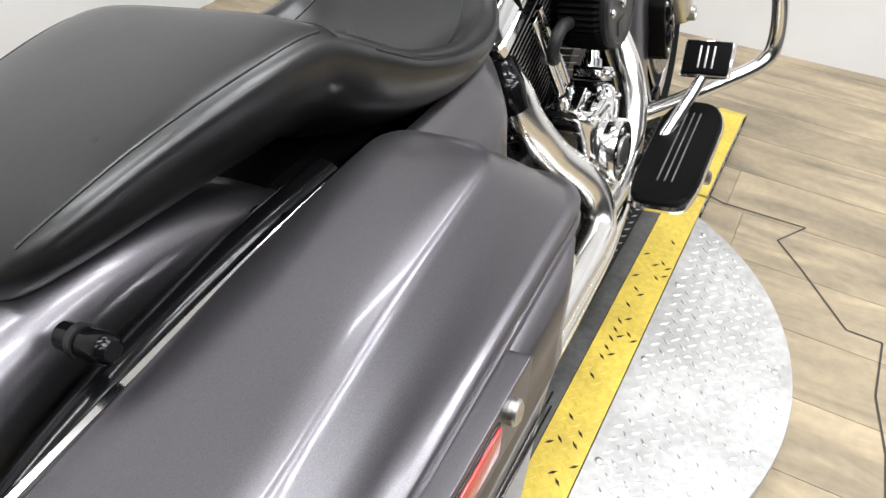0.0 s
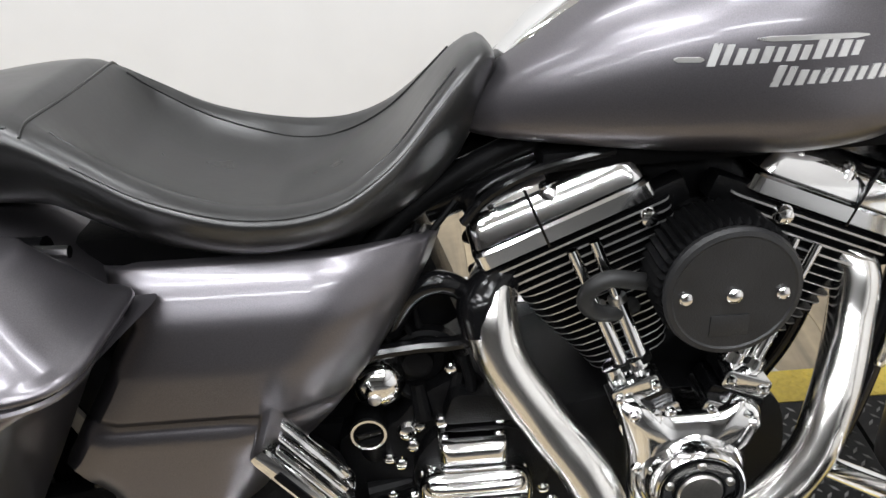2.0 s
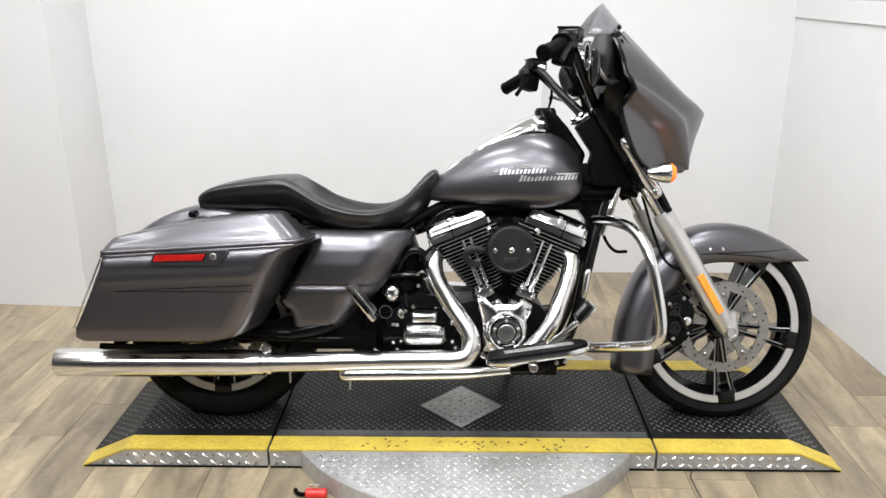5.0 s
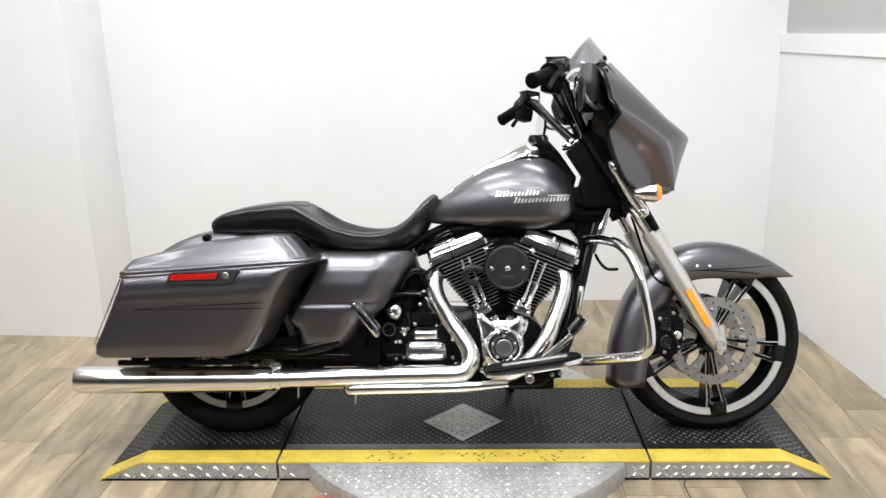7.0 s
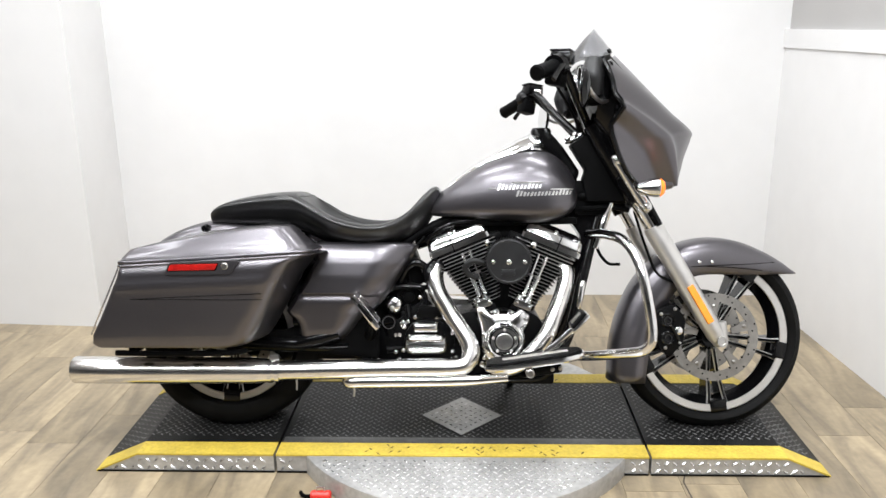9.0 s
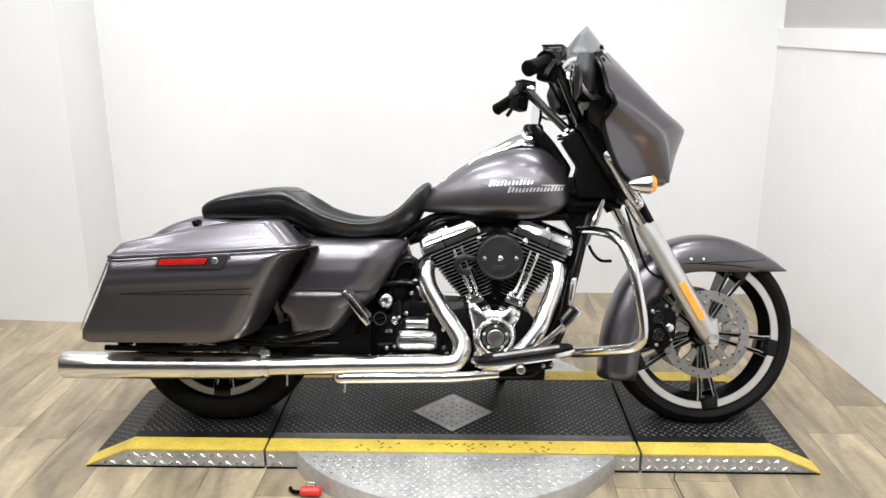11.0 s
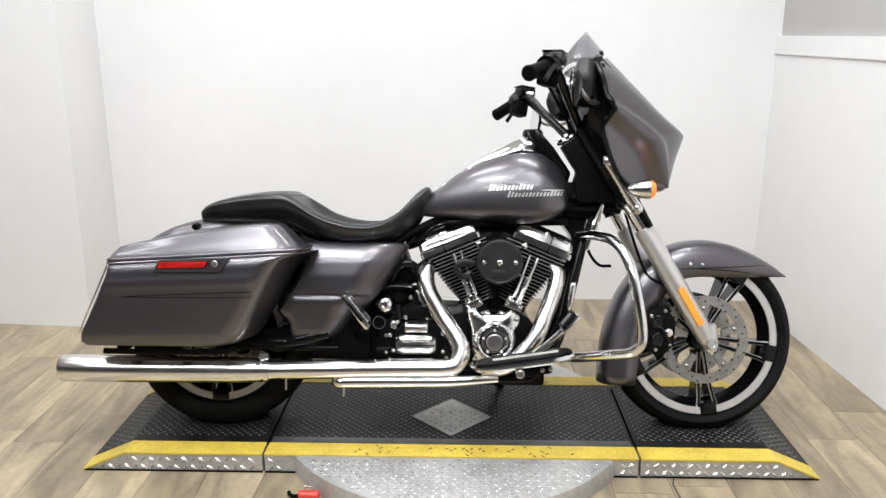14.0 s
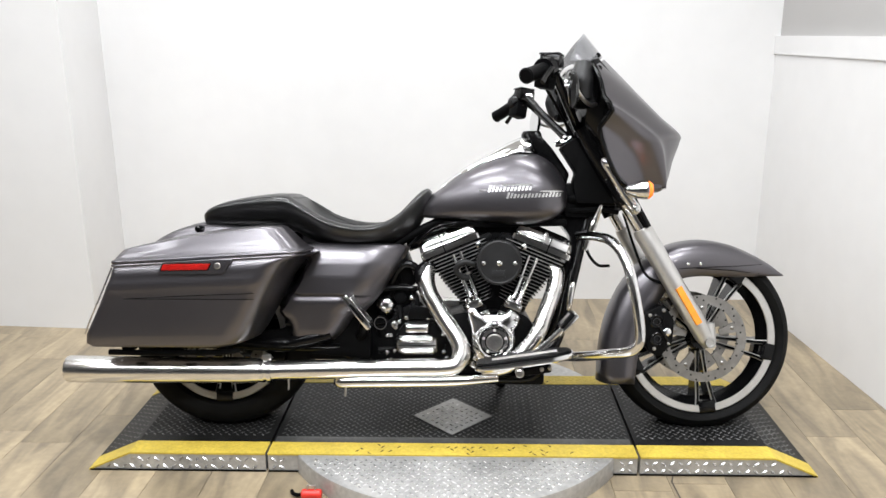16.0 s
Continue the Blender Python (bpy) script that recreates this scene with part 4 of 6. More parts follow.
# ---- side covers ----
def side_cover(s):
    """A smooth swept panel: rows by height, each from its rear to its front edge."""
    left = [(0.308, 0.282), (0.314, 0.276), (0.345, 0.275), (0.362, 0.268), (0.378, 0.255), (0.392, 0.236), (0.40, 0.244), (0.47, 0.288), (0.545, 0.330), (0.592, 0.305)]
    right = [(0.308, 0.390), (0.316, 0.410), (0.327, 0.420), (0.37, 0.452), (0.40, 0.482), (0.43, 0.510), (0.47, 0.541), (0.526, 0.576), (0.592, 0.620)]
    out = [(0.308, 0.152), (0.33, 0.160), (0.40, 0.167), (0.428, 0.170), (0.434, 0.162), (0.50, 0.161), (0.545, 0.153), (0.575, 0.138), (0.592, 0.120)]
    bm = bmesh.new()
    rows = []
    for i in range(41):
        z = 0.308 + (0.592 - 0.308) * i / 40
        x0, x1, y = interp(left, z)[0], interp(right, z)[0], interp(out, z)[0]
        row = []
        for k in range(25):
            u = k / 24
            edge = min(u, 1 - u) * (x1 - x0)
            front = max(0.0, (u - 0.62) / 0.38)
            row.append((x0 + (x1 - x0) * u, s * (y - 0.012 * max(0.0, 1 - edge / 0.012) ** 2 - 0.055 * front ** 1.8), z))
        rows.append(row)
    rings(bm, rows, closed=False)
    ob = part("side_cover", bm, M_PAINT, bike, "charcoal-grey painted side cover", sharp=50)
    mod = ob.modifiers.new("thickness", "SOLIDIFY")
    mod.thickness, mod.offset = 0.02, 1 if s < 0 else -1
    for z, x0, x1 in ((0.462, 0.30, 0.44), (0.441, 0.29, 0.43)):
        part("pinstripe", tube([(x0, s * (interp(out, z)[0] + 0.0003), z), ((x0 + x1) / 2, s * (interp(out, z)[0] + 0.0003), z), (x1, s * (interp(out, z)[0] - 0.0005), z)], 0.0011, 6), M_BLACK, ob, "dark pinstripe")
    return ob


side_cover(-1)
side_cover(1)


# ---- engine ----
CRANK = Vector((0.915, 0, 0.270))


def cylinder(name, lean):
    """One finned cylinder with its head, rocker box, pushrod tubes."""
    d = Vector((math.sin(radians(lean)), 0, math.cos(radians(lean))))
    u = Vector((d.z, 0, -d.x))
    m0 = Matrix((u, (0, 1, 0), d)).transposed().to_4x4()

    def place(h):
        return Matrix.Translation(CRANK + d * h) @ m0

    body = part(name, lathe([(0.08, 0.052), (0.32, 0.062), (0.32, 0)], CRANK, (u, (0, 1, 0), d), 28), M_ENGINE, bike, "black finned cylinder")
    out = 1 if lean > 0 else -1
    table = [(0.15, 0.050), (0.18, 0.058), (0.22, 0.072), (0.26, 0.084), (0.292, 0.091), (0.296, 0.100), (0.34, 0.104)]
    for k in range(17):
        h = 0.150 + 0.0117 * k
        w = interp([(a, b) for a, b in table], h)[0]
        dep = 0.072 + 0.022 * k / 16
        line = rounded([(-w, -dep), (w, -dep), (w, dep), (-w, dep)], 0.03 if h < 0.294 else 0.012, 4)
        bm = bmesh.new()
        t = 0.0008 if h < 0.294 else 0.0013
        rings(bm, [[(x, y, -t) for x, y in line], [(x, y, t) for x, y in line]])
        for fc in bm.faces:
            fc.material_index = 1 if len(fc.verts) == 4 else 0
        bmesh.ops.transform(bm, matrix=place(h), verts=bm.verts)
        part("fin", bm, [M_ENGINE, M_FIN], body)
    bm = bmesh.new()
    core = []
    for h in (0.145, 0.18, 0.22, 0.26, 0.29, 0.297, 0.342):
        w, dep = interp(table, h)[0] - 0.010, 0.062 + 0.022 * (h - 0.15) / 0.19
        core.append([place(h) @ Vector((x, y, 0)) for x, y in rounded([(-w, -dep), (w, -dep), (w, dep), (-w, dep)], 0.025, 4)])
    rings(bm, core)
    part("barrel_core", bm, M_ENGINE, body)
    # rocker box: lower and upper chrome shells
    off = 0.012 * out

    def shell(rows, radius):
        bm = bmesh.new()
        rings(bm, [[place(h) @ Vector((off + x, y, 0)) for x, y in rounded([(-w, -dep), (w, -dep), (w, dep), (-w, dep)], radius, 5)] for h, w, dep in rows])
        return bm

    part("rocker_base", shell(((0.344, 0.098, 0.090), (0.347, 0.103, 0.095), (0.364, 0.103, 0.095), (0.367, 0.100, 0.092)), 0.014), M_CHROME, body, "chrome rocker box base")
    top = part("rocker_cover", shell(((0.368, 0.098, 0.090), (0.371, 0.101, 0.093), (0.390, 0.098, 0.088), (0.405, 0.088, 0.076), (0.413, 0.070, 0.060), (0.414, 0.055, 0.050)), 0.020), M_CHROME, body, "chrome rocker cover")
    for x, y in ((-0.062, -0.070), (0.0, -0.074), (0.066, -0.070)):
        lug = part("bolt_lug", tube([place(0.380) @ Vector((off + x, y, 0)), place(0.397) @ Vector((off + x, y, 0)), place(0.400) @ Vector((off + x, y, 0))], [0.016, 0.0135, 0.011], 16, 1), M_CHROME, top)
        part("cover_bolt", dome(place(0.399) @ Vector((off + x, y, 0)), 0.0085, 0.008, d), M_CHROME, lug)
    part("rocker_gap", box((0.0035, 0.006, 0.072), place(0.378) @ pose(off + 0.022 * out, -0.0925, 0), 0.001), M_BLACK, top)
    part("head_bolt", dome((0.859, -0.088, 0.600) if lean < 0 else (1.005, -0.092, 0.594), 0.0115, 0.013, (0, -1, 0)), M_CHROME, body)
    part("head_stay", box((0.06, 0.03, 0.030), place(0.335) @ pose(-0.095 * out, -0.070, 0), 0.006), M_ENGINE, body)
    for y in (-0.05, 0.05):
        part("spark_plug_boot", tube([place(0.315) @ Vector((0.09 * out, y * 0.3, 0)), place(0.33) @ Vector((0.125 * out, y, 0))], [0.012, 0.009], 10, 2), M_MATTE, body)
    return body


cylinder("rear_cylinder", -22.5)
cylinder("front_cylinder", 22.5)
# pushrod tubes
for (x0, z0), (x1, z1) in (((0.776, 0.568), (0.836, 0.424)), ((0.800, 0.578), (0.856, 0.432)), ((1.022, 0.566), (0.968, 0.424)), ((1.048, 0.556), (0.986, 0.416))):
    a, b = Vector((x0, -0.096, z0)), Vector((x1, -0.112, z1))
    rod = part("pushrod_tube", tube([a, a.lerp(b, 0.46), a.lerp(b, 0.48), a.lerp(b, 0.96), b], [0.0066, 0.0066, 0.0088, 0.0088, 0.0105], 14, 1), M_CHROME, bike, "chrome pushrod tube")
    part("tube_clip", tube([a.lerp(b, 0.45), a.lerp(b, 0.50)], 0.0105, 14, 1), M_STEEL, rod)
    part("tube_seal", tube([a.lerp(b, 0.95), a.lerp(b, 1.0)], 0.0125, 14, 1), M_MATTE, rod)
for s, line in ((-1, [(0.814, 0.410), (0.864, 0.432), (0.874, 0.410), (0.824, 0.388)]), (1, [(0.946, 0.430), (1.000, 0.408), (0.992, 0.386), (0.938, 0.408)])):
    blk = part("lifter_block", plate(rounded(line, 0.007), -0.142, -0.09, 0.004), M_CHROME, bike, "chrome lifter block")
    c = Vector((sum(p[0] for p in line) / 4, 0, sum(p[1] for p in line) / 4))
    e = Vector((0.92, 0, -0.40 * s))
    dn = Vector((-0.40 * s, 0, -0.92)) if s > 0 else Vector((0.40, 0, -0.92))
    for k in (-0.021, 0.021):
        part("block_bolt", dome(c + e * k + Vector((0, -0.142, 0)), 0.0062, 0.007, (0, -1, 0)), M_CHROME, blk)
        part("tube_cup", tube([c + e * k * 0.62 + Vector((0, -0.112, 0)) - dn * 0.010, c + e * k * 0.62 + Vector((0, -0.112, 0)) - dn * 0.024], [0.0145, 0.0125], 16, 1), M_CHROME, blk)
    f = c + dn * 0.022
    part("block_gasket", plate(rounded([(f.x + e.x * i - dn.x * j, f.z + e.z * i - dn.z * j) for i, j in ((-0.034, -0.008), (0.034, -0.008), (0.034, 0.008), (-0.034, 0.008))], 0.003), -0.137, -0.09, 0.002), M_BLACK, blk)
    g = c + dn * 0.040
    foot = part("block_foot", plate(rounded([(g.x + e.x * i - dn.x * j, g.z + e.z * i - dn.z * j) for i, j in ((-0.036, -0.012), (0.036, -0.012), (0.036, 0.010), (-0.036, 0.010))], 0.006), -0.146, -0.09, 0.004), M_CHROME, blk)
    for k in (-0.025, 0.025):
        part("block_bolt", dome(g + e * k + Vector((0, -0.146, 0)), 0.0062, 0.007, (0, -1, 0)), M_CHROME, foot)

# crankcase
part("crankcase", plate(rounded([(0.66, 0.20), (0.66, 0.34), (0.76, 0.37), (0.84, 0.385), (0.98, 0.385), (1.03, 0.36), (1.045, 0.30), (1.04, 0.23), (1.00, 0.175), (0.72, 0.170)], 0.03), -0.105, 0.11, 0.012), M_ENGINE, bike, "black engine crankcase")
part("primary_case", plate(rounded([(0.50, 0.20), (0.50, 0.36), (0.62, 0.40), (0.95, 0.38), (1.02, 0.30), (0.98, 0.20), (0.6, 0.17)], 0.05), 0.11, 0.19, 0.02), M_CHROME, bike, "chrome primary cover")
cover_line = rounded([(0.818, 0.400), (0.846, 0.402), (0.868, 0.384), (0.938, 0.384), (0.962, 0.398), (0.992, 0.376), (0.988, 0.346), (0.974, 0.325), (0.976, 0.268), (0.942, 0.212), (0.850, 0.222), (0.836, 0.262), (0.832, 0.335)], 0.014, 4)
bm = bmesh.new()
mid = (0.907, 0.315)
rings(bm, [[(mid[0] + (x - mid[0]) * f, y, mid[1] + (z - mid[1]) * f) for x, z in cover_line] for f, y in ((1.0, -0.10), (1.0, -0.134), (0.985, -0.144), (0.95, -0.151), (0.90, -0.155), (0.80, -0.159), (0.60, -0.163), (0.3, -0.165))])
cam_cover = part("cam_cover", bm, M_CHROME, bike, "chrome cam cover")
DX, DZ = 0.909, 0.298
part("cover_shoulder", lathe([(-0.130, 0.070), (-0.150, 0.068), (-0.162, 0.062), (-0.166, 0.056), (-0.166, 0)], (DX, 0, DZ), "y", 48), M_CHROME, cam_cover)
part("cover_drum", lathe([(-0.150, 0.058), (-0.172, 0.0565), (-0.184, 0.0545), (-0.188, 0.051), (-0.186, 0.047), (-0.178, 0.046), (-0.178, 0)], (DX, 0, DZ), "y", 40), M_CHROME, cam_cover)
part("cover_ring", lathe([(-0.176, 0.047), (-0.185, 0.046), (-0.186, 0.043), (-0.185, 0.030), (-0.18, 0.027), (-0.176, 0.027)], (DX, 0, DZ), "y", 40), M_CHROME, cam_cover, "chrome timer cover")
part("cover_groove", lathe([(-0.1855, 0.0455), (-0.1875, 0.0455), (-0.1875, 0.0425), (-0.1855, 0.0425)], (DX, 0, DZ), "y", 40, closed_profile=True), M_BLACK, cam_cover)
part("cap_groove", lathe([(-0.185, 0.0305), (-0.1872, 0.0305), (-0.1872, 0.0275), (-0.185, 0.0275)], (DX, 0, DZ), "y", 40, closed_profile=True), M_BLACK, cam_cover)
part("cover_cap", lathe([(-0.176, 0.0275), (-0.189, 0.0262), (-0.191, 0.024), (-0.1905, 0)], (DX, 0, DZ), "y", 32), M_STEEL, cam_cover, "brushed steel cap")
for k in range(5):
    a = radians(90 + 72 * k)
    part("cover_bolt", dome((DX + 0.0365 * math.cos(a), -0.185, DZ + 0.0365 * math.sin(a)), 0.0050, 0.004, (0, -1, 0)), M_STEEL, cam_cover)
for x, z in ((0.838, 0.388), (0.846, 0.240), (0.976, 0.366), (0.935, 0.226), (0.845, 0.315), (0.962, 0.308)):
    part("cover_bolt", dome((x, -0.157, z), 0.0065, 0.006, (0, -1, 0)), M_CHROME, cam_cover)
part("oil_pan_edge", tube([(0.838, -0.115, 0.218), (0.845, -0.118, 0.207), (0.90, -0.120, 0.203), (0.955, -0.118, 0.209)], 0.008, 10), M_CHROME, bike, "chrome sump edge")

# air cleaner
AC = Vector((0.923, 0, 0.549))
bm = bmesh.new()
n = 96
secs = []
for y, r0, r1 in ((-0.098, 0.064, 0.061), (-0.104, 0.074, 0.069), (-0.160, 0.0755, 0.0705), (-0.168, 0.072, 0.069)):
    secs.append([(AC.x + (r0 if k % 2 else r1) * math.cos(2 * math.pi * k / n), y, AC.z + (r0 if k % 2 else r1) * math.sin(2 * math.pi * k / n)) for k in range(n)])
rings(bm, secs)
ac = part("air_filter", bm, M_MATTE, bike, "black pleated round air filter", sharp=15)
part("filter_cap", lathe([(-0.165, 0.069), (-0.176, 0.0715), (-0.181, 0.069), (-0.182, 0.064), (-0.1805, 0.062), (-0.1805, 0)], AC, "y", 48), M_CAP, ac, "dark grey filter cap")
for dx, r in ((-0.0495, 0.0072), (0.0, 0.0085), (0.0495, 0.0072)):
    part("cap_bolt", dome((AC.x + dx, -0.180, AC.z - 0.002), r, 0.006, (0, -1, 0)), M_CHROME, ac)
part("cap_plate", box((0.040, 0.003, 0.024), pose(AC.x - 0.002, -0.1806, AC.z - 0.036), 0.001), M_CAP, ac, "black embossed plate")
part("filter_backplate", lathe([(-0.06, 0.05), (-0.098, 0.06), (-0.098, 0)], AC, "y", 32), M_ENGINE, ac)
part("breather_hose", tube([(0.880, -0.10, 0.530), (0.860, -0.118, 0.535), (0.838, -0.124, 0.541), (0.812, -0.126, 0.546), (0.792, -0.124, 0.535), (0.787, -0.120, 0.516), (0.802, -0.114, 0.499), (0.826, -0.106, 0.493), (0.85, -0.09, 0.492)], 0.0098, 14, 6), M_HOSE, bike, "dark rubber breather hose")
part("intake_tract", lathe([(-0.10, 0.035), (0.10, 0.035)], (AC.x, 0, 0.50), "x", 20), M_ENGINE, bike)

# gearbox, starter and covers behind the cylinders
part("gearbox", plate(rounded([(0.50, 0.215), (0.50, 0.335), (0.57, 0.345), (0.60, 0.385), (0.67, 0.42), (0.70, 0.35), (0.76, 0.33), (0.78, 0.24), (0.74, 0.205)], 0.02), -0.085, 0.10, 0.01), M_ENGINE, bike, "black gearbox")
box_cover = part("gearbox_cover", plate(rounded([(0.596, 0.247), (0.744, 0.247), (0.756, 0.285), (0.740, 0.320), (0.706, 0.352), (0.628, 0.352), (0.598, 0.320), (0.586, 0.285)], 0.02), -0.108, -0.08, 0.008), M_ENGINE, bike, "black gearbox side cover")
for z0, z1, w, lift in ((0.243, 0.311, 0.069, 0.0), (0.314, 0.348, 0.041, -0.008)):
    bm = bmesh.new()
    secs = []
    for f, y in ((1.0, -0.104), (1.0, -0.128), (0.96, -0.138), (0.88, -0.144), (0.76, -0.147)):
        hw, hz = w - (1 - f) * 0.045, (z1 - z0) / 2 - (1 - f) * 0.045
        line = rounded([(0.6605 - hw, (z0 + z1) / 2 - hz), (0.6605 + hw, (z0 + z1) / 2 - hz), (0.6605 + hw, (z0 + z1) / 2 + hz), (0.6605 - hw, (z0 + z1) / 2 + hz)], hz * 0.85 if w > 0.05 else 0.006, 6)
        secs.append([(x, y - lift, z) for x, z in line])
    rings(bm, secs)
    trim = part("cover_trim", bm, M_CHROME, box_cover, "chrome ribbed cover trim")
    if w > 0.05:
        part("trim_groove", box((0.118, 0.004, 0.0035), pose(0.6605, -0.1465, 0.279), 0.001), M_BLACK, trim)
        part("trim_rib", tube([(0.605, -0.142, 0.262), (0.62, -0.150, 0.260), (0.70, -0.150, 0.260), (0.715, -0.142, 0.262)], 0.0095, 12, 3), M_CHROME, trim)
        part("trim_rib", tube([(0.608, -0.140, 0.296), (0.62, -0.147, 0.296), (0.70, -0.147, 0.296), (0.712, -0.140, 0.296)], 0.008, 12, 3), M_CHROME, trim)
for x, z in ((0.586, 0.252), (0.574, 0.224), (0.574, 0.304), (0.625, 0.362), (0.694, 0.362), (0.745, 0.310), (0.746, 0.250), (0.757, 0.230), (0.590, 0.330)):
    part("case_bolt", dome((x, -0.104, z), 0.0078, 0.008, (0, -1, 0)), M_CHROME, box_cover)
part("oil_filler", lathe([(-0.03, 0.021), (-0.083, 0.021), (-0.088, 0.0225), (-0.094, 0.0225), (-0.094, 0.018), (-0.090, 0.0175), (-0.090, 0)], (0.538, 0, 0.342), "y", 24), M_MATTE, bike, "black oil filler neck")
part("filler_ring", lathe([(-0.088, 0.0215), (-0.097, 0.0215), (-0.097, 0.0185), (-0.088, 0.0185)], (0.538, 0, 0.342), "y", 32, closed_profile=True), M_CHROME, bike, "chrome filler ring")
part("dipstick_grip", box((0.032, 0.006, 0.007), pose(0.538, -0.0935, 0.342, 0, -12, 0), 0.002), M_BLACK, bike)
part("starter_cap", lathe([(-0.02, 0.034), (-0.062, 0.036), (-0.076, 0.033), (-0.087, 0.024), (-0.092, 0.011), (-0.092, 0)], (0.553, 0, 0.398), "y", 28), M_CHROME, bike, "chrome starter end cap")
part("starter_bolt", dome((0.549, -0.089, 0.388), 0.008, 0.006, (0, -1, 0)), M_STEEL, bike)
part("starter_motor", lathe([(0.02, 0.036), (-0.060, 0.036), (-0.066, 0.032), (-0.068, 0.020), (-0.078, 0.018), (-0.080, 0.012), (-0.080, 0)], (0.602, 0, 0.424), "y", 26), M_MATTE, bike, "black starter motor")
part("hose_arch", tube([(0.575, -0.075, 0.47), (0.595, -0.082, 0.515), (0.625, -0.085, 0.535), (0.655, -0.08, 0.522), (0.668, -0.07, 0.49)], [0.011, 0.013, 0.014, 0.013, 0.010], 12, 6), M_BLACK, bike, "black moulded hose")
part("chrome_plug", dome((0.585, -0.080, 0.336), 0.014, 0.014, (0, -1, 0)), M_CHROME, bike)
part("case_flange", lathe([(-0.06, 0.050), (-0.074, 0.050), (-0.076, 0.044), (-0.070, 0.036), (-0.06, 0.034)], (0.612, 0, 0.418), "y", 32), M_ENGINE, bike)
for x0, z0, x1, z1 in ((0.605, 0.355, 0.60, 0.40), (0.64, 0.36, 0.65, 0.415), (0.70, 0.36, 0.715, 0.40), (0.755, 0.30, 0.775, 0.33), (0.53, 0.25, 0.585, 0.255)):
    part("case_rib", tube([(x0, -0.088, z0), (x1, -0.080, z1)], [0.012, 0.009], 10, 2), M_ENGINE, bike)
part("gearbox_lid", plate(rounded([(0.625, 0.360), (0.715, 0.360), (0.705, 0.395), (0.640, 0.402)], 0.012), -0.112, -0.06, 0.008), M_ENGINE, bike, "black gearbox top lid")
part("filler_neck", tube([(0.545, -0.050, 0.270), (0.541, -0.070, 0.305), (0.538, -0.082, 0.335)], [0.021, 0.020, 0.018], 16, 3), M_ENGINE, bike, "black oil filler neck")
for x, z in ((0.560, 0.300), (0.600, 0.345), (0.735, 0.345), (0.775, 0.290), (0.690, 0.425), (0.640, 0.425), (0.77, 0.245), (0.56, 0.245)):
    part("case_bolt", dome((x, -0.088, z), 0.0075, 0.008, (0, -1, 0)), M_CHROME, bike)
part("oil_hose", tube([(0.515, -0.085, 0.42), (0.545, -0.095, 0.452), (0.60, -0.092, 0.458), (0.65, -0.085, 0.455), (0.69, -0.07, 0.46)], 0.009, 10), M_BLACK, bike, "black oil hose")
part("oil_hose", tube([(0.655, -0.088, 0.44), (0.662, -0.098, 0.40), (0.650, -0.098, 0.375)], 0.007, 10), M_MATTE, bike, "black oil hose")
part("oil_line_block", box((0.055, 0.04, 0.03), pose(0.672, -0.075, 0.372), 0.006), M_ENGINE, bike)

# ---- exhaust ----
part("rear_header", tube([(0.702, -0.055, 0.528), (0.690, -0.082, 0.516), (0.687, -0.100, 0.488), (0.699, -0.113, 0.442), (0.741, -0.130, 0.374), (0.784, -0.156, 0.316), (0.804, -0.174, 0.266), (0.784, -0.188, 0.223), (0.710, -0.192, 0.214)],
                         [0.029, 0.030, 0.030, 0.029, 0.029, 0.029, 0.029, 0.029, 0.029], 24, 9), M_PIPE, bike, "chrome rear exhaust header")
part("header_boot", tube([(0.735, -0.05, 0.525), (0.700, -0.075, 0.527), (0.676, -0.095, 0.507), (0.674, -0.11, 0.475)], [0.018, 0.026, 0.028, 0.02], 14, 5), M_BLACK, bike, "black header shroud")
part("front_header", tube([(1.095, -0.050, 0.535), (1.112, -0.074, 0.506), (1.105, -0.092, 0.458), (1.088, -0.120, 0.418), (1.068, -0.145, 0.375), (1.045, -0.163, 0.322), (1.004, -0.169, 0.266), (0.950, -0.168, 0.220), (0.870, -0.163, 0.200)], 0.0265, 24, 9), M_PIPE, bike, "chrome front exhaust header")
part("exhaust_crossover", tube([(0.92, -0.186, 0.182), (0.78, -0.194, 0.176), (0.60, -0.196, 0.174), (0.46, -0.196, 0.172), (0.42, -0.191, 0.168), (0.41, -0.165, 0.166)], [0.012, 0.019, 0.022, 0.022, 0.020, 0.014], 16, 5), M_CHROME, bike, "chrome lower heat shield")
part("link_pipe", tube([(0.72, -0.192, 0.216), (0.46, -0.193, 0.211), (0.21, -0.194, 0.205)], 0.0305, 24, 2), M_PIPE, bike, "chrome straight exhaust pipe")
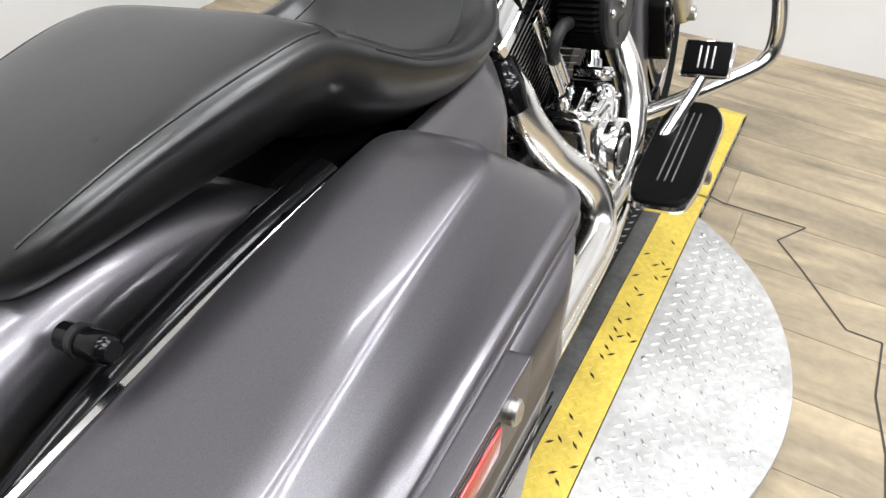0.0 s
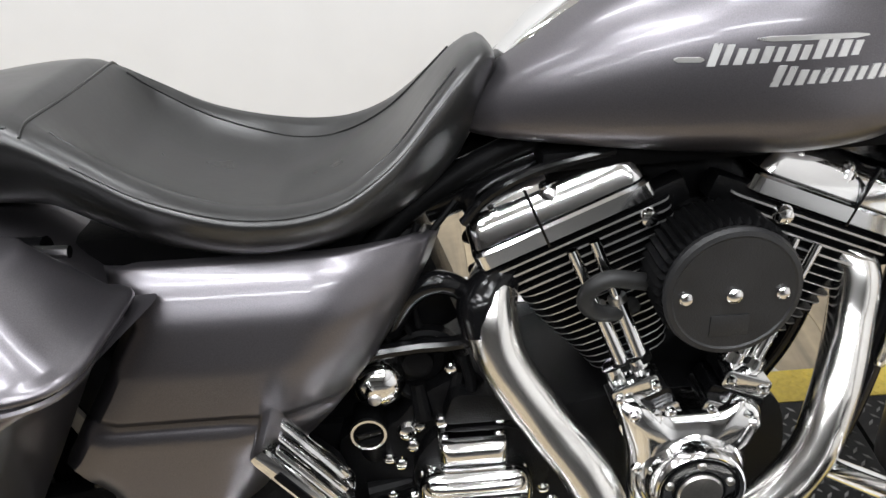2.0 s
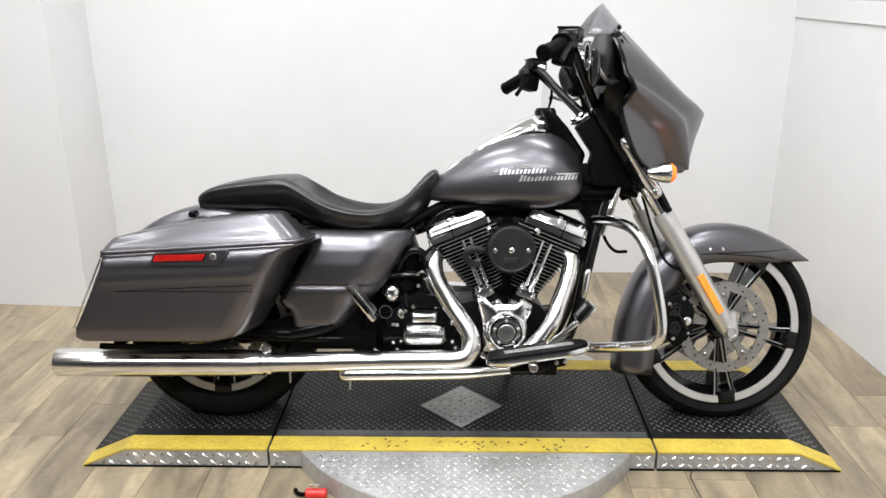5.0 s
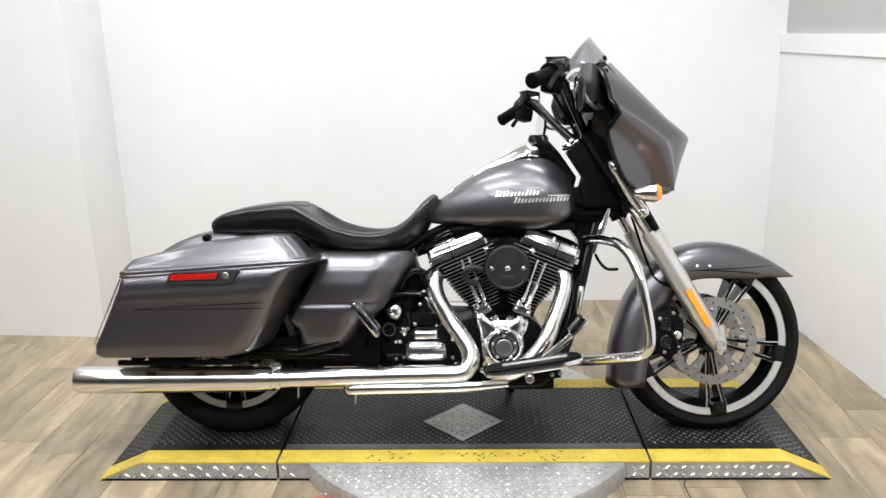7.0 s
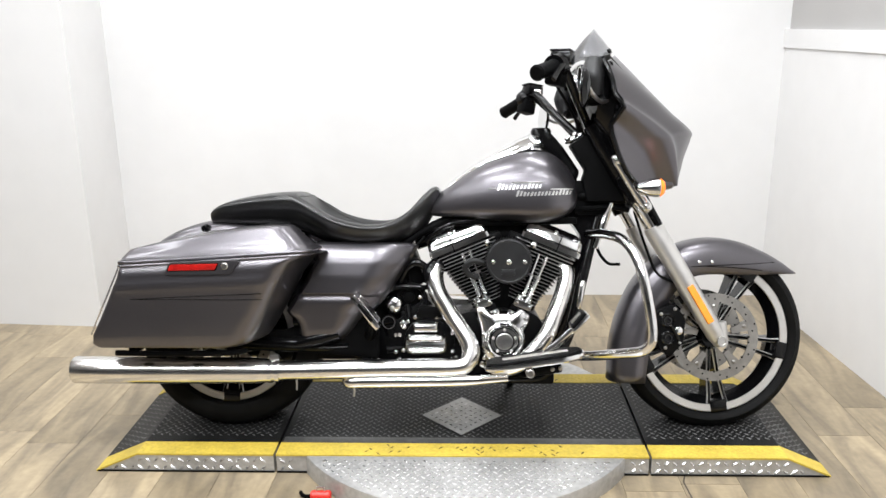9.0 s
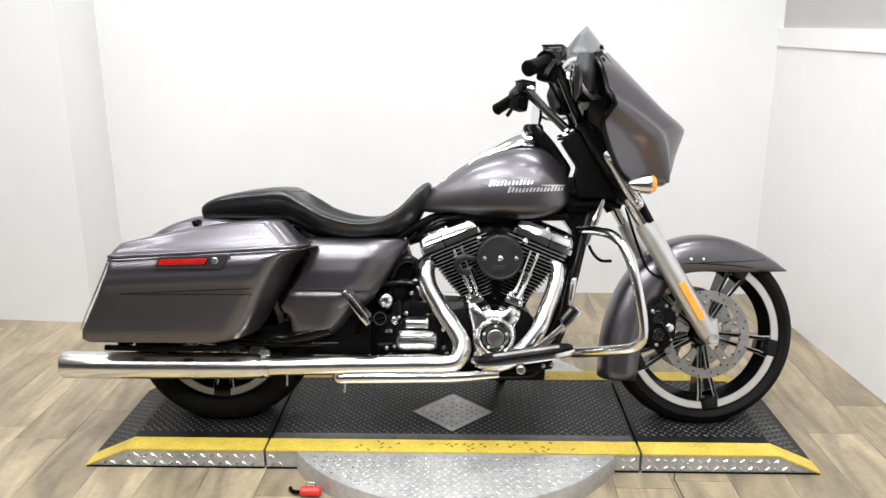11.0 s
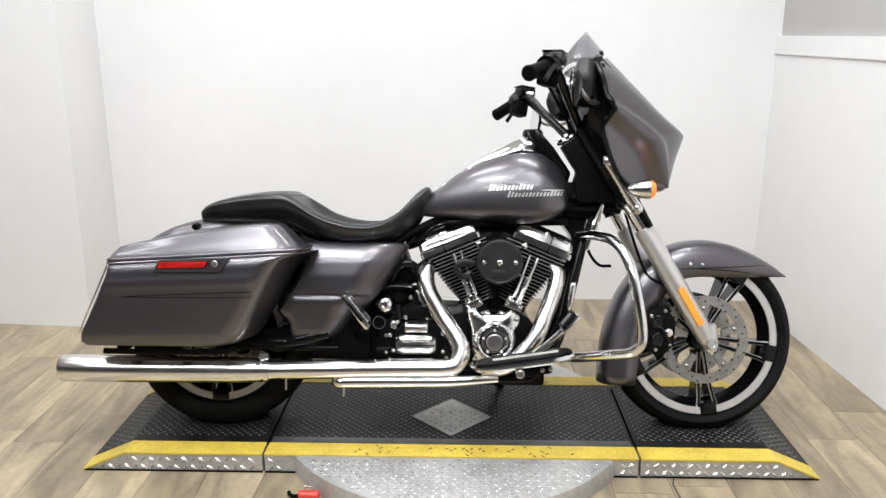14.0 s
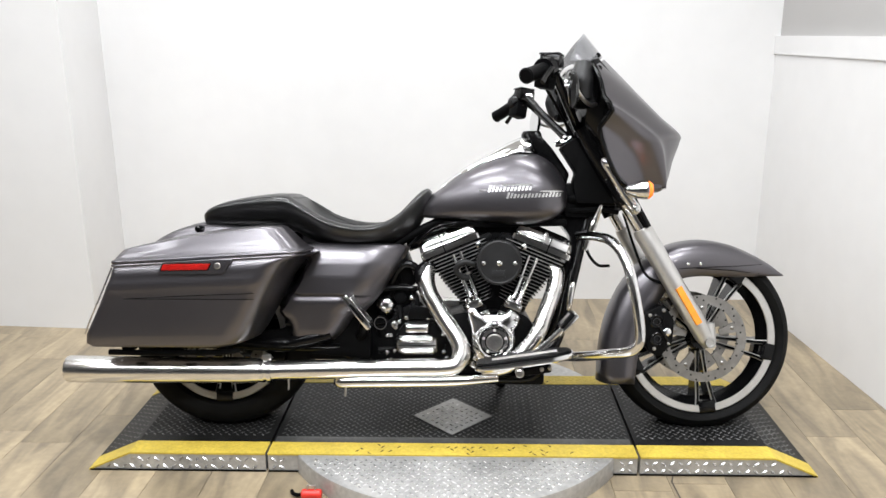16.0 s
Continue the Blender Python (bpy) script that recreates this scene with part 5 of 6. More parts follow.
for s in (-1, 1):
    muf = part("muffler", tube([(0.215, s * 0.194, 0.205), (0.18, s * 0.194, 0.205), (0.16, s * 0.194, 0.205), (0.11, s * 0.195, 0.205), (-0.30, s * 0.207, 0.207), (-0.438, s * 0.211, 0.209), (-0.444, s * 0.211, 0.209)], [0.031, 0.034, 0.038, 0.041, 0.0425, 0.0425, 0.040], 28, 1), M_PIPE, bike, "long chrome muffler")
    part("muffler_mouth", tube([(-0.439, s * 0.211, 0.209), (-0.4455, s * 0.211, 0.209)], 0.037, 24, 1), M_MATTE, muf, "dark muffler mouth")
    for x in (0.175, 0.198):
        part("clamp_band", lathe([(-0.006, 0.034), (-0.006, 0.0385), (0.006, 0.0385), (0.006, 0.034)], (x, s * 0.194, 0.205), "x", 28, closed_profile=True), M_CHROME, muf, "chrome muffler clamp")
    part("clamp_bolt", box((0.03, 0.014, 0.02), pose(0.186, s * 0.194, 0.247), 0.004), M_STEEL, muf)
part("drain_pin", tube([(0.437, -0.196, 0.156), (0.438, -0.196, 0.141), (0.436, -0.196, 0.123)], 0.0035, 8, 1), M_STEEL, bike)
part("drain_pin", tube([(0.255, -0.194, 0.176), (0.256, -0.194, 0.158), (0.255, -0.194, 0.143)], 0.003, 8, 1), M_STEEL, bike)

# ---- frame ----
for s in (-1, 1):
    part("frame_rail", tube([(0.30, s * 0.10, 0.33), (0.45, s * 0.11, 0.235), (0.60, s * 0.115, 0.175), (0.95, s * 0.115, 0.165), (1.05, s * 0.11, 0.185), (1.12, s * 0.09, 0.30), (1.16, s * 0.075, 0.46), (1.21, s * 0.045, 0.66), (1.24, s * 0.03, 0.76)], 0.017, 14), M_BLACK, bike, "gloss black frame tube")
    part("swingarm", tube([(0.50, s * 0.10, 0.275), (0.30, s * 0.115, 0.275), (0.02, s * 0.12, 0.285)], [0.032, 0.03, 0.026], 14, 4), M_BLACK, bike, "black swingarm")
    part("seat_rail", tube([(1.15, s * 0.03, 0.72), (0.80, s * 0.035, 0.69), (0.64, s * 0.04, 0.63), (0.54, s * 0.07, 0.55), (0.47, s * 0.09, 0.43)], 0.014, 12), M_MATTE, bike, "black frame tube")
part("backbone", tube([(0.62, 0, 0.60), (0.80, 0, 0.66), (1.10, 0, 0.72), (1.24, 0, 0.80)], 0.030, 14), M_BLACK, bike, "black frame backbone")
part("steering_neck", tube([(1.31, 0, 0.70), (1.21, 0, 0.88)], 0.036, 18, 2), M_BLACK, bike, "black steering neck")
part("battery_tray", box((0.34, 0.10, 0.28), pose(0.40, 0, 0.46), 0.02), M_MATTE, bike)
part("oil_tank", box((0.10, 0.12, 0.14), pose(0.59, 0, 0.515, 0, -20, 0), 0.02), M_ENGINE, bike)
part("lower_frame_cover", box((0.30, 0.13, 0.13), pose(0.36, 0, 0.275), 0.02), M_MATTE, bike, "black frame cover")
part("engine_tray", box((0.55, 0.20, 0.05), pose(0.80, 0, 0.165), 0.012), M_ENGINE, bike)
for k, (z0, z1) in enumerate(((0.42, 0.60),)):
    part("seat_wire", tube([(0.612, -0.07, 0.60), (0.590, -0.08, 0.545), (0.585, -0.075, 0.50), (0.60, -0.07, 0.45)], 0.004, 8), M_MATTE, bike, "black cable")
    part("seat_wire", tube([(0.655, -0.06, 0.62), (0.615, -0.075, 0.575), (0.600, -0.07, 0.53), (0.606, -0.07, 0.47)], 0.004, 8), M_MATTE, bike, "black cable")
part("neck_wire", tube([(1.20, -0.05, 0.63), (1.215, -0.09, 0.57), (1.245, -0.09, 0.535), (1.285, -0.07, 0.53)], 0.005, 8), M_MATTE, bike, "black looped cable")
part("down_tube_sleeve", tube([(1.148, -0.092, 0.392), (1.152, -0.096, 0.400), (1.163, -0.094, 0.466), (1.166, -0.090, 0.476)], [0.007, 0.0105, 0.0105, 0.007], 14, 2), M_CHROME, bike, "chrome sleeve on the frame tube")
part("tank_underside", box((0.40, 0.17, 0.022), pose(0.945, 0, 0.668, 0, -1, 0), 0.006), M_MATTE, bike, "black underside of the tank")
part("coil_box", box((0.13, 0.11, 0.15), pose(0.922, 0.015, 0.595), 0.01), M_ENGINE, bike, "black coil housing")
part("throttle_body", box((0.17, 0.12, 0.24), pose(0.918, 0.005, 0.485), 0.02), M_ENGINE, bike, "black throttle body")
part("horn_bracket", plate(rounded([(1.15, 0.74), (1.255, 0.77), (1.27, 0.72), (1.18, 0.66), (1.135, 0.68)], 0.015), -0.05, 0.05, 0.006), M_BLACK, bike)

# ---- engine guard ----
for s in (-1,):
    part("engine_guard", tube([(1.185, s * 0.06, 0.628), (1.225, s * 0.16, 0.632), (1.262, s * 0.26, 0.618), (1.292, s * 0.325, 0.560), (1.315, s * 0.355, 0.450), (1.327, s * 0.358, 0.350), (1.310, s * 0.340, 0.305), (1.255, s * 0.275, 0.280), (1.17, s * 0.17, 0.250), (1.11, s * 0.10, 0.240)], 0.0155, 16, 8), M_CHROME, bike, "chrome engine guard bar")


# swingarm and the black parts round it
for s in (-1, 1):
    part("swingarm", plate(rounded([(0.02, 0.262), (0.02, 0.312), (0.22, 0.325), (0.33, 0.395), (0.44, 0.400), (0.51, 0.330), (0.51, 0.232), (0.30, 0.250)], 0.018), s * 0.112, s * 0.138, 0.008), M_MATTE, bike, "black swingarm")
    part("shock_boot", tube([(0.255, s * 0.150, 0.285), (0.315, s * 0.152, 0.300), (0.385, s * 0.152, 0.318)], [0.026, 0.030, 0.024], 16, 4), M_BLACK, bike, "gloss black shock absorber body")
    part("frame_bracket", tube([(0.240, s * 0.145, 0.350), (0.300, s * 0.150, 0.352), (0.335, s * 0.150, 0.330)], [0.014, 0.018, 0.012], 12, 4), M_BLACK, bike, "black frame bracket")


# ---- floorboards, pedal, pegs ----
def floorboard(s):
    m = pose(0.995, s * 0.262, 0.262, 0, -8.5, 0)
    line = rounded([(-0.150, -0.045), (-0.10, -0.056), (0.10, -0.056), (0.152, -0.030), (0.152, 0.034), (0.10, 0.056), (-0.10, 0.056), (-0.150, 0.045)], 0.04, 5)
    bm = bmesh.new()
    secs = [[m @ Vector((x * f, y * f, z)) for x, y in line] for f, z in ((0.94, -0.016), (1.0, -0.012), (1.02, -0.004), (1.0, 0.002))]
    rings(bm, secs)
    board = part("floorboard", bm, M_CHROME, bike, "chrome rider floorboard")
    bm = bmesh.new()
    secs = [[m @ Vector((x * f, y * f, z)) for x, y in line] for f, z in ((0.97, 0.0), (0.97, 0.006), (0.93, 0.010))]
    rings(bm, secs)
    pad = part("rubber_pad", bm, M_MATTE, board, "black rubber pad")
    for y in (-0.012, 0.0, 0.012):
        part("pad_strip", tube([m @ Vector((x, y, 0.0102)) for x in (-0.095, -0.09, 0.10, 0.105)], 0.0014, 8, 1), M_DISC, board, "bright inlaid strip")
    part("board_bracket", tube([m @ Vector((-0.02, -s * 0.03, -0.02)), m @ Vector((0.0, -s * 0.08, -0.03)), (0.98, s * 0.11, 0.215)], 0.014, 12, 4), M_BLACK, board)
    part("board_pivot", lathe([(-0.012 * s, 0.013), (0.012 * s, 0.013), (0.015 * s, 0.009), (0.015 * s, 0)], m @ Vector((-0.02, s * 0.045, -0.032)), "y", 20), M_DISC, board)
    for x in (0.06, 0.085):
        part("board_bolt", dome(m @ Vector((x - 0.01, s * 0.004, -0.040)), 0.007, 0.008, (0, s, 0)), M_STEEL, board)
    part("board_clamp", box((0.10, 0.05, 0.032), m @ pose(0.03, -s * 0.02, -0.04), 0.01), M_ENGINE, board)
    return board


floorboard(-1)
floorboard(1)
part("pedal_lever", tube([(0.985, -0.205, 0.215), (1.025, -0.222, 0.262), (1.08, -0.250, 0.315), (1.112, -0.268, 0.352)], [0.013, 0.012, 0.012, 0.010], 12, 5), M_CHROME, bike, "chrome brake lever")
m = pose(1.130, -0.272, 0.378, 0, -50, 0)
pedal = part("brake_pedal", box((0.068, 0.088, 0.014), m, 0.006), M_CHROME, bike, "chrome brake pedal")
part("pedal_pad", box((0.060, 0.080, 0.010), m @ pose(0, 0, 0.010), 0.005), M_MATTE, pedal, "black rubber pedal pad")
for y in (-0.012, 0.0, 0.012):
    part("pad_strip", box((0.040, 0.0035, 0.003), m @ pose(0, y, 0.0152), 0.001), M_STEEL, pedal)
for s in (-1, 1):
    m = pose(0.481, s * 0.212, 0.398, 0, 52, 0)
    peg = part("passenger_board", box((0.130, 0.078, 0.022), m, 0.009), M_CHROME, bike, "chrome folded passenger footboard")
    for y in (-0.022, 0.0, 0.022):
        part("board_rib", box((0.098, 0.011, 0.008), m @ pose(0, y, 0.011), 0.0035), M_CHROME, peg)
    part("board_pad", box((0.070, 0.004, 0.009), m @ pose(0, s * 0.039, 0), 0.002), M_MATTE, peg, "black rubber end pad")
    part("board_mount", tube([(0.50, s * 0.19, 0.375), (0.49, s * 0.15, 0.33), (0.47, s * 0.11, 0.29)], [0.014, 0.018, 0.020], 12, 4), M_ENGINE, peg)
part("side_stand", tube([(0.88, 0.13, 0.17), (0.92, 0.20, 0.09), (0.955, 0.262, 0.054)], [0.016, 0.013, 0.012], 12, 4), M_BLACK, bike, "black side stand")


# ---- fairing ----
SHELL = [(0.0, 1.270, 1.204, 1.192, 1.142, 0.250), (0.17, 1.334, 1.144, 1.208, 1.092, 0.270), (0.36, 1.422, 1.061, 1.219, 1.020, 0.280), (0.48, 1.470, 1.016, 1.228, 0.965, 0.278), (0.58, 1.532, 0.962, 1.244, 0.908, 0.270), (0.64, 1.530, 0.936, 1.252, 0.886, 0.264), (0.78, 1.508, 0.874, 1.284, 0.826, 0.240), (0.92, 1.492, 0.812, 1.322, 0.790, 0.205), (1.0, 1.478, 0.780, 1.350, 0.776, 0.180)]


def shell_point(u, v, inset=0.0):
    nx, nz, ex, ez, ye = curve_at(SHELL, v)
    a = abs(u)
    f = 0.35 * (1 - a) + 0.65 * (1 - a * a)
    # behind a curved crease the flank steps back
    edge = curve_at([(0.0, 1.5), (0.30, 1.22), (0.42, 1.0), (0.52, 0.84), (0.64, 0.72), (0.80, 0.62), (1.0, 0.54)], v)[0]
    k = min(1.0, max(0.0, (a - edge) / 0.11))
    k = k * k * (3 - 2 * k)
    swell = 0.018 * math.exp(-((a - edge + 0.06) / 0.10) ** 2)
    return Vector((ex + (nx - ex) * f - inset - 0.022 * k + swell, math.copysign(a * (ye - inset) - 0.021 * k + 0.7 * swell, u) if a else 0.0, ez + (nz - ez) * (1 - a ** 1.6)))


bm = bmesh.new()
rings(bm, [[shell_point(-1 + 2 * k / 120, v / 64) for k in range(121)] for v in range(65)], closed=False)
fairing = part("fairing", bm, M_PAINT, bike, "charcoal-grey painted batwing fairing", sharp=42)
mod = fairing.modifiers.new("thickness", "SOLIDIFY")
mod.thickness, mod.offset = 0.005, -1
for s in (-1, 1):
    part("fairing_seal", tube([shell_point(s, v / 10) - Vector((0.006, 0, 0)) for v in range(11)], 0.008, 8, 2), M_BLACK, fairing, "black fairing edge seal")
part("nacelle_lip", tube([shell_point(u / 8, 1.0) + Vector((-0.022, 0, 0.006)) for u in range(-7, 8)], 0.016, 10, 2), M_PAINT, fairing, "painted lower fairing lip")
part("headlight", lathe([(-0.02, 0.085), (0.0, 0.085), (0.012, 0.06), (0.016, 0)], (1.440, 0, 0.87), "x", 28), M_MIRROR, fairing)

# smoked screen
bm = bmesh.new()
rows = []
for k in range(9):
    f = k / 8
    row = []
    for q in range(-12, 13):
        u = q / 12
        base = Vector((1.262 - 0.085 * u * u, 0.214 * u, 1.210 - 0.048 * abs(u) ** 2))
        top = Vector((1.202 - 0.085 * u * u, 0.205 * u, 1.288 - 0.125 * abs(u) ** 2.4))
        p = base.lerp(top, f)
        p.y *= 1 + 0.03 * math.sin(math.pi * f)
        row.append(p)
    rows.append(row)
rings(bm, rows, closed=False)
screen = part("windscreen", bm, M_SMOKE, bike, "short smoked windscreen", sharp=60)
mod = screen.modifiers.new("thickness", "SOLIDIFY")
mod.thickness = 0.004
for u in (-0.72, 0.72):
    base = Vector((1.262 - 0.085 * u * u, 0.214 * u, 1.210 - 0.048 * abs(u) ** 2))
    part("screen_screw", dome(base + Vector((0.002, 0.004 * (1 if u > 0 else -1), 0.006)), 0.008, 0.006, (0.7, u, 0.4)), M_BLACK, screen)

# inner fairing with speakers and gauges
bm = bmesh.new()
secs = []
for x, w, z0, z1 in ((1.165, 0.150, 1.00, 1.150), (1.180, 0.200, 0.965, 1.175), (1.215, 0.216, 0.930, 1.180), (1.262, 0.205, 0.880, 1.130), (1.320, 0.175, 0.815, 1.03), (1.370, 0.150, 0.790, 0.98)):
    line = rounded([(-w * 0.75, z0), (w * 0.75, z0), (w, (z0 + z1) / 2), (w * 0.92, z1), (-w * 0.92, z1), (-w, (z0 + z1) / 2)], 0.03, 4)
    secs.append([(x, y, z) for y, z in line])
rings(bm, secs)
inner = part("inner_fairing", bm, M_BLACK, bike, "black inner fairing")
for s in (-1, 1):
    part("speaker", lathe([(0.03, 0.066), (-0.026, 0.066), (-0.034, 0.060), (-0.030, 0.052), (-0.020, 0.050), (-0.016, 0)], (1.178, s * 0.165, 1.088), "x", 30), M_MATTE, inner, "round black speaker")
    part("speaker_pod", tube([(1.16, s * 0.222, 1.150), (1.152, s * 0.236, 1.10), (1.160, s * 0.228, 1.045)], [0.026, 0.036, 0.026], 16, 5), M_CAP, inner, "dark grey speaker pod")
    part("vent_duct", box((0.05, 0.03, 0.12), pose(1.185, s * 0.222, 1.09, 0, 8, 0), 0.012), M_BLACK, inner)
for y, r in ((-0.062, 0.042), (0.062, 0.042), (-0.118, 0.022), (0.118, 0.022)):
    g = part("gauge", lathe([(0.02, r), (-0.016, r), (-0.022, r * 0.93), (-0.016, r * 0.86), (-0.012, 0)], (1.172, y, 1.12 if r > 0.03 else 1.13), "x", 28), M_BLACK, inner, "round dark gauge")
    part("gauge_ring", lathe([(-0.014, r), (-0.024, r), (-0.024, r * 0.9), (-0.014, r * 0.9)], (1.172, y, 1.12 if r > 0.03 else 1.13), "x", 28, closed_profile=True), M_CHROME, g)
part("gauge_bridge", tube([(1.168, -0.20, 1.135), (1.150, -0.10, 1.165), (1.146, 0.0, 1.172), (1.150, 0.10, 1.165), (1.168, 0.20, 1.135)], 0.008, 10), M_CHROME, inner, "chrome gauge bridge")
part("inner_lower", plate(rounded([(1.118, 0.912), (1.19, 0.960), (1.265, 0.985), (1.360, 0.800), (1.330, 0.735), (1.172, 0.735), (1.160, 0.800), (1.170, 0.832)], 0.008), -0.110, -0.040, 0.008), M_MATTE, bike, "black fork and ignition cover")
part("dash_front", plate(rounded([(1.018, 0.968), (1.050, 0.968), (1.100, 0.912), (1.156, 0.830), (1.145, 0.79), (1.08, 0.80), (1.050, 0.890)], 0.008), -0.045, 0.045, 0.010), M_BLACK, bike, "black dash panel")
part("neck_cover", plate(rounded([(1.135, 0.800), (1.20, 0.800), (1.27, 0.75), (1.25, 0.69), (1.14, 0.690)], 0.012), -0.075, 0.075, 0.008), M_MATTE, bike, "matte black neck cover")
for s in (-1, 1):
    part("fork_panel", tube([(1.215, s * 0.150, 0.945), (1.300, s * 0.150, 0.800), (1.385, s * 0.150, 0.655)], [0.010, 0.014, 0.010], 12, 3, flat=0.6), M_BLACK, bike, "black fork panel")
    br = part("signal_bracket", tube([(1.240, s * 0.150, 0.872), (1.252, s * 0.152, 0.852), (1.300, s * 0.152, 0.772), (1.340, s * 0.152, 0.712), (1.348, s * 0.150, 0.698)], [0.012, 0.020, 0.018, 0.019, 0.010], 18, 4), M_CHROME, bike, "chrome turn signal bracket")
    part("bracket_bolt", dome((1.252, s * 0.168, 0.856), 0.013, 0.010, (0, s, 0)), M_CHROME, br)
    part("bracket_bolt", dome((1.338, s * 0.168, 0.714), 0.012, 0.010, (0, s, 0)), M_CHROME, br)
    sig = part("turn_signal", lathe([(-0.052, 0.0), (-0.048, 0.010), (-0.034, 0.020), (-0.012, 0.0275), (0.012, 0.030), (0.018, 0.030), (0.018, 0.0)], (1.345, s * 0.205, 0.770), "x", 26), M_CHROME, bike, "chrome bullet turn signal")
    part("signal_lens", lathe([(0.016, 0.0285), (0.024, 0.028), (0.033, 0.021), (0.036, 0.010), (0.036, 0)], (1.345, s * 0.205, 0.770), "x", 26), M_AMBER_LIT, sig, "lit amber lens")
    part("signal_stalk", tube([(1.335, s * 0.19, 0.765), (1.335, s * 0.15, 0.762)], 0.013, 12, 2), M_CHROME, sig)


# ---- handlebar ----
for s in (-1, 1):
    part("handlebar", tube([(1.212, s * 0.0, 0.925), (1.198, s * 0.05, 0.935), (1.168, s * 0.105, 0.968), (1.108, s * 0.20, 1.048), (1.066, s * 0.262, 1.112), (1.045, s * 0.295, 1.126), (1.010, s * 0.345, 1.112), (0.985, s * 0.38, 1.100)], 0.0135, 14, 7), M_BLACK, bike, "gloss black handlebar")
    a, b = Vector((1.018, s * 0.342, 1.108)), Vector((0.958, s * 0.425, 1.076))
    grip = part("grip", tube([a, a.lerp(b, 0.1), a.lerp(b, 0.9), b, b + (b - a) * 0.03], [0.023, 0.0215, 0.0215, 0.023, 0.018], 18, 1), M_MATTE, bike, "black rubber grip")
    sw = part("switch_housing", tube([a + (a - b) * 0.45, a + (a - b) * 0.25, a + (a - b) * 0.02], [0.026, 0.037, 0.034], 16, 3), M_BLACK, bike, "black switch housing")
    part("switch_box", box((0.052, 0.050, 0.062), pose(1.030, s * 0.318, 1.088, 0, 12, s * 30), 0.010), M_MATTE, sw)
    part("reservoir", box((0.062, 0.050, 0.034), pose(1.050, s * 0.305, 1.140, 0, 4, s * 28), 0.007), M_BLACK, sw, "black fluid reservoir")
    part("reservoir_lid", box((0.062, 0.050, 0.006), pose(1.0495, s * 0.305, 1.160, 0, 4, s * 28), 0.002), M_BLACK, sw)
    part("lever", tube([(1.058, s * 0.310, 1.132), (1.048, s * 0.345, 1.120), (1.020, s * 0.400, 1.085), (1.000, s * 0.445, 1.055)], [0.008, 0.009, 0.007, 0.008], 10, 5, flat=0.6), M_BLACK, sw, "black lever")
    part("lever_perch", box((0.03, 0.03, 0.026), pose(1.066, s * 0.285, 1.128), 0.006), M_CHROME, sw, "chrome lever perch")
    c, d = Vector((1.100, s * 0.372, 1.046)), Vector((-0.75, 0.35, 0.05) if s < 0 else (-0.95, -0.30, 0.05)).normalized()
    mir = part("mirror", tube([c - d * 0.014, c - d * 0.004, c + d * 0.003], [0.034, 0.054, 0.054], 24, 3, flat=0.72), M_BLACK, bike, "black oval mirror")
    part("mirror_glass", tube([c + d * 0.003, c + d * 0.0045], [0.051, 0.0505], 24, 1, flat=0.72), M_MIRROR, mir, "mirror glass")
    part("mirror_stem", tube([(1.112, s * 0.366, 1.048), (1.135, s * 0.33, 1.030), (1.17, s * 0.27, 1.02), (1.20, s * 0.22, 1.03)], 0.006, 8), M_STEEL, mir, "steel mirror stem")
    part("control_cable", tube([(1.04, s * 0.30, 1.095), (1.09, s * 0.215, 1.035), (1.145, s * 0.125, 0.965), (1.19, s * 0.08, 0.90), (1.22, s * 0.06, 0.80)], 0.005, 8), M_MATTE, bike, "black control cable")
for s in (-1, 1):
    part("riser_clamp", box((0.045, 0.035, 0.055), pose(1.205, s * 0.045, 0.925, 0, 30, 0), 0.008), M_CHROME, bike, "chrome handlebar clamp")
top_clamp = part("top_clamp", tube([(1.112, -0.02, 0.926), (1.140, -0.025, 0.934), (1.175, -0.025, 0.950), (1.205, -0.02, 0.962)], [0.008, 0.014, 0.011, 0.009], 12, 4), M_CHROME, bike, "chrome clamp over the ignition lock")
for x, z in ((1.118, 0.936), (1.142, 0.948), (1.178, 0.962)):
    part("clamp_bolt", dome((x, -0.034, z), 0.009, 0.008, (-0.3, -0.6, 0.7)), M_CHROME, top_clamp)
part("dash_wire", tube([(1.150, -0.040, 0.925), (1.185, -0.065, 0.915), (1.225, -0.085, 0.930), (1.250, -0.090, 0.960)], 0.005, 8), M_BLACK, bike, "thin black wire")
part("neck_harness", tube([(1.13, -0.05, 0.745), (1.18, -0.08, 0.750), (1.24, -0.09, 0.745), (1.30, -0.08, 0.742)], 0.016, 12), M_MATTE, bike, "black wiring harness")
part("neck_harness", tube([(1.12, -0.05, 0.705), (1.18, -0.085, 0.712), (1.25, -0.09, 0.715), (1.31, -0.08, 0.705)], 0.008, 10), M_MATTE, bike, "black wiring harness")
part("frame_gusset", plate(rounded([(1.085, 0.70), (1.15, 0.735), (1.25, 0.735), (1.215, 0.64), (1.165, 0.50), (1.140, 0.50), (1.165, 0.62), (1.13, 0.665)], 0.012), -0.055, 0.055, 0.006), M_BLACK, bike, "black frame gusset")
part("downtube_trim", tube([(1.252, -0.100, 0.728), (1.225, -0.105, 0.66), (1.200, -0.108, 0.585)], [0.006, 0.013, 0.008], 10, 4), M_CHROME, bike, "chrome downtube trim")
part("rear_cover_pipe", tube([(0.662, -0.075, 0.60), (0.69, -0.088, 0.635), (0.74, -0.095, 0.662), (0.82, -0.085, 0.675)], 0.006, 10), M_BLACK, bike, "thin black pipe")

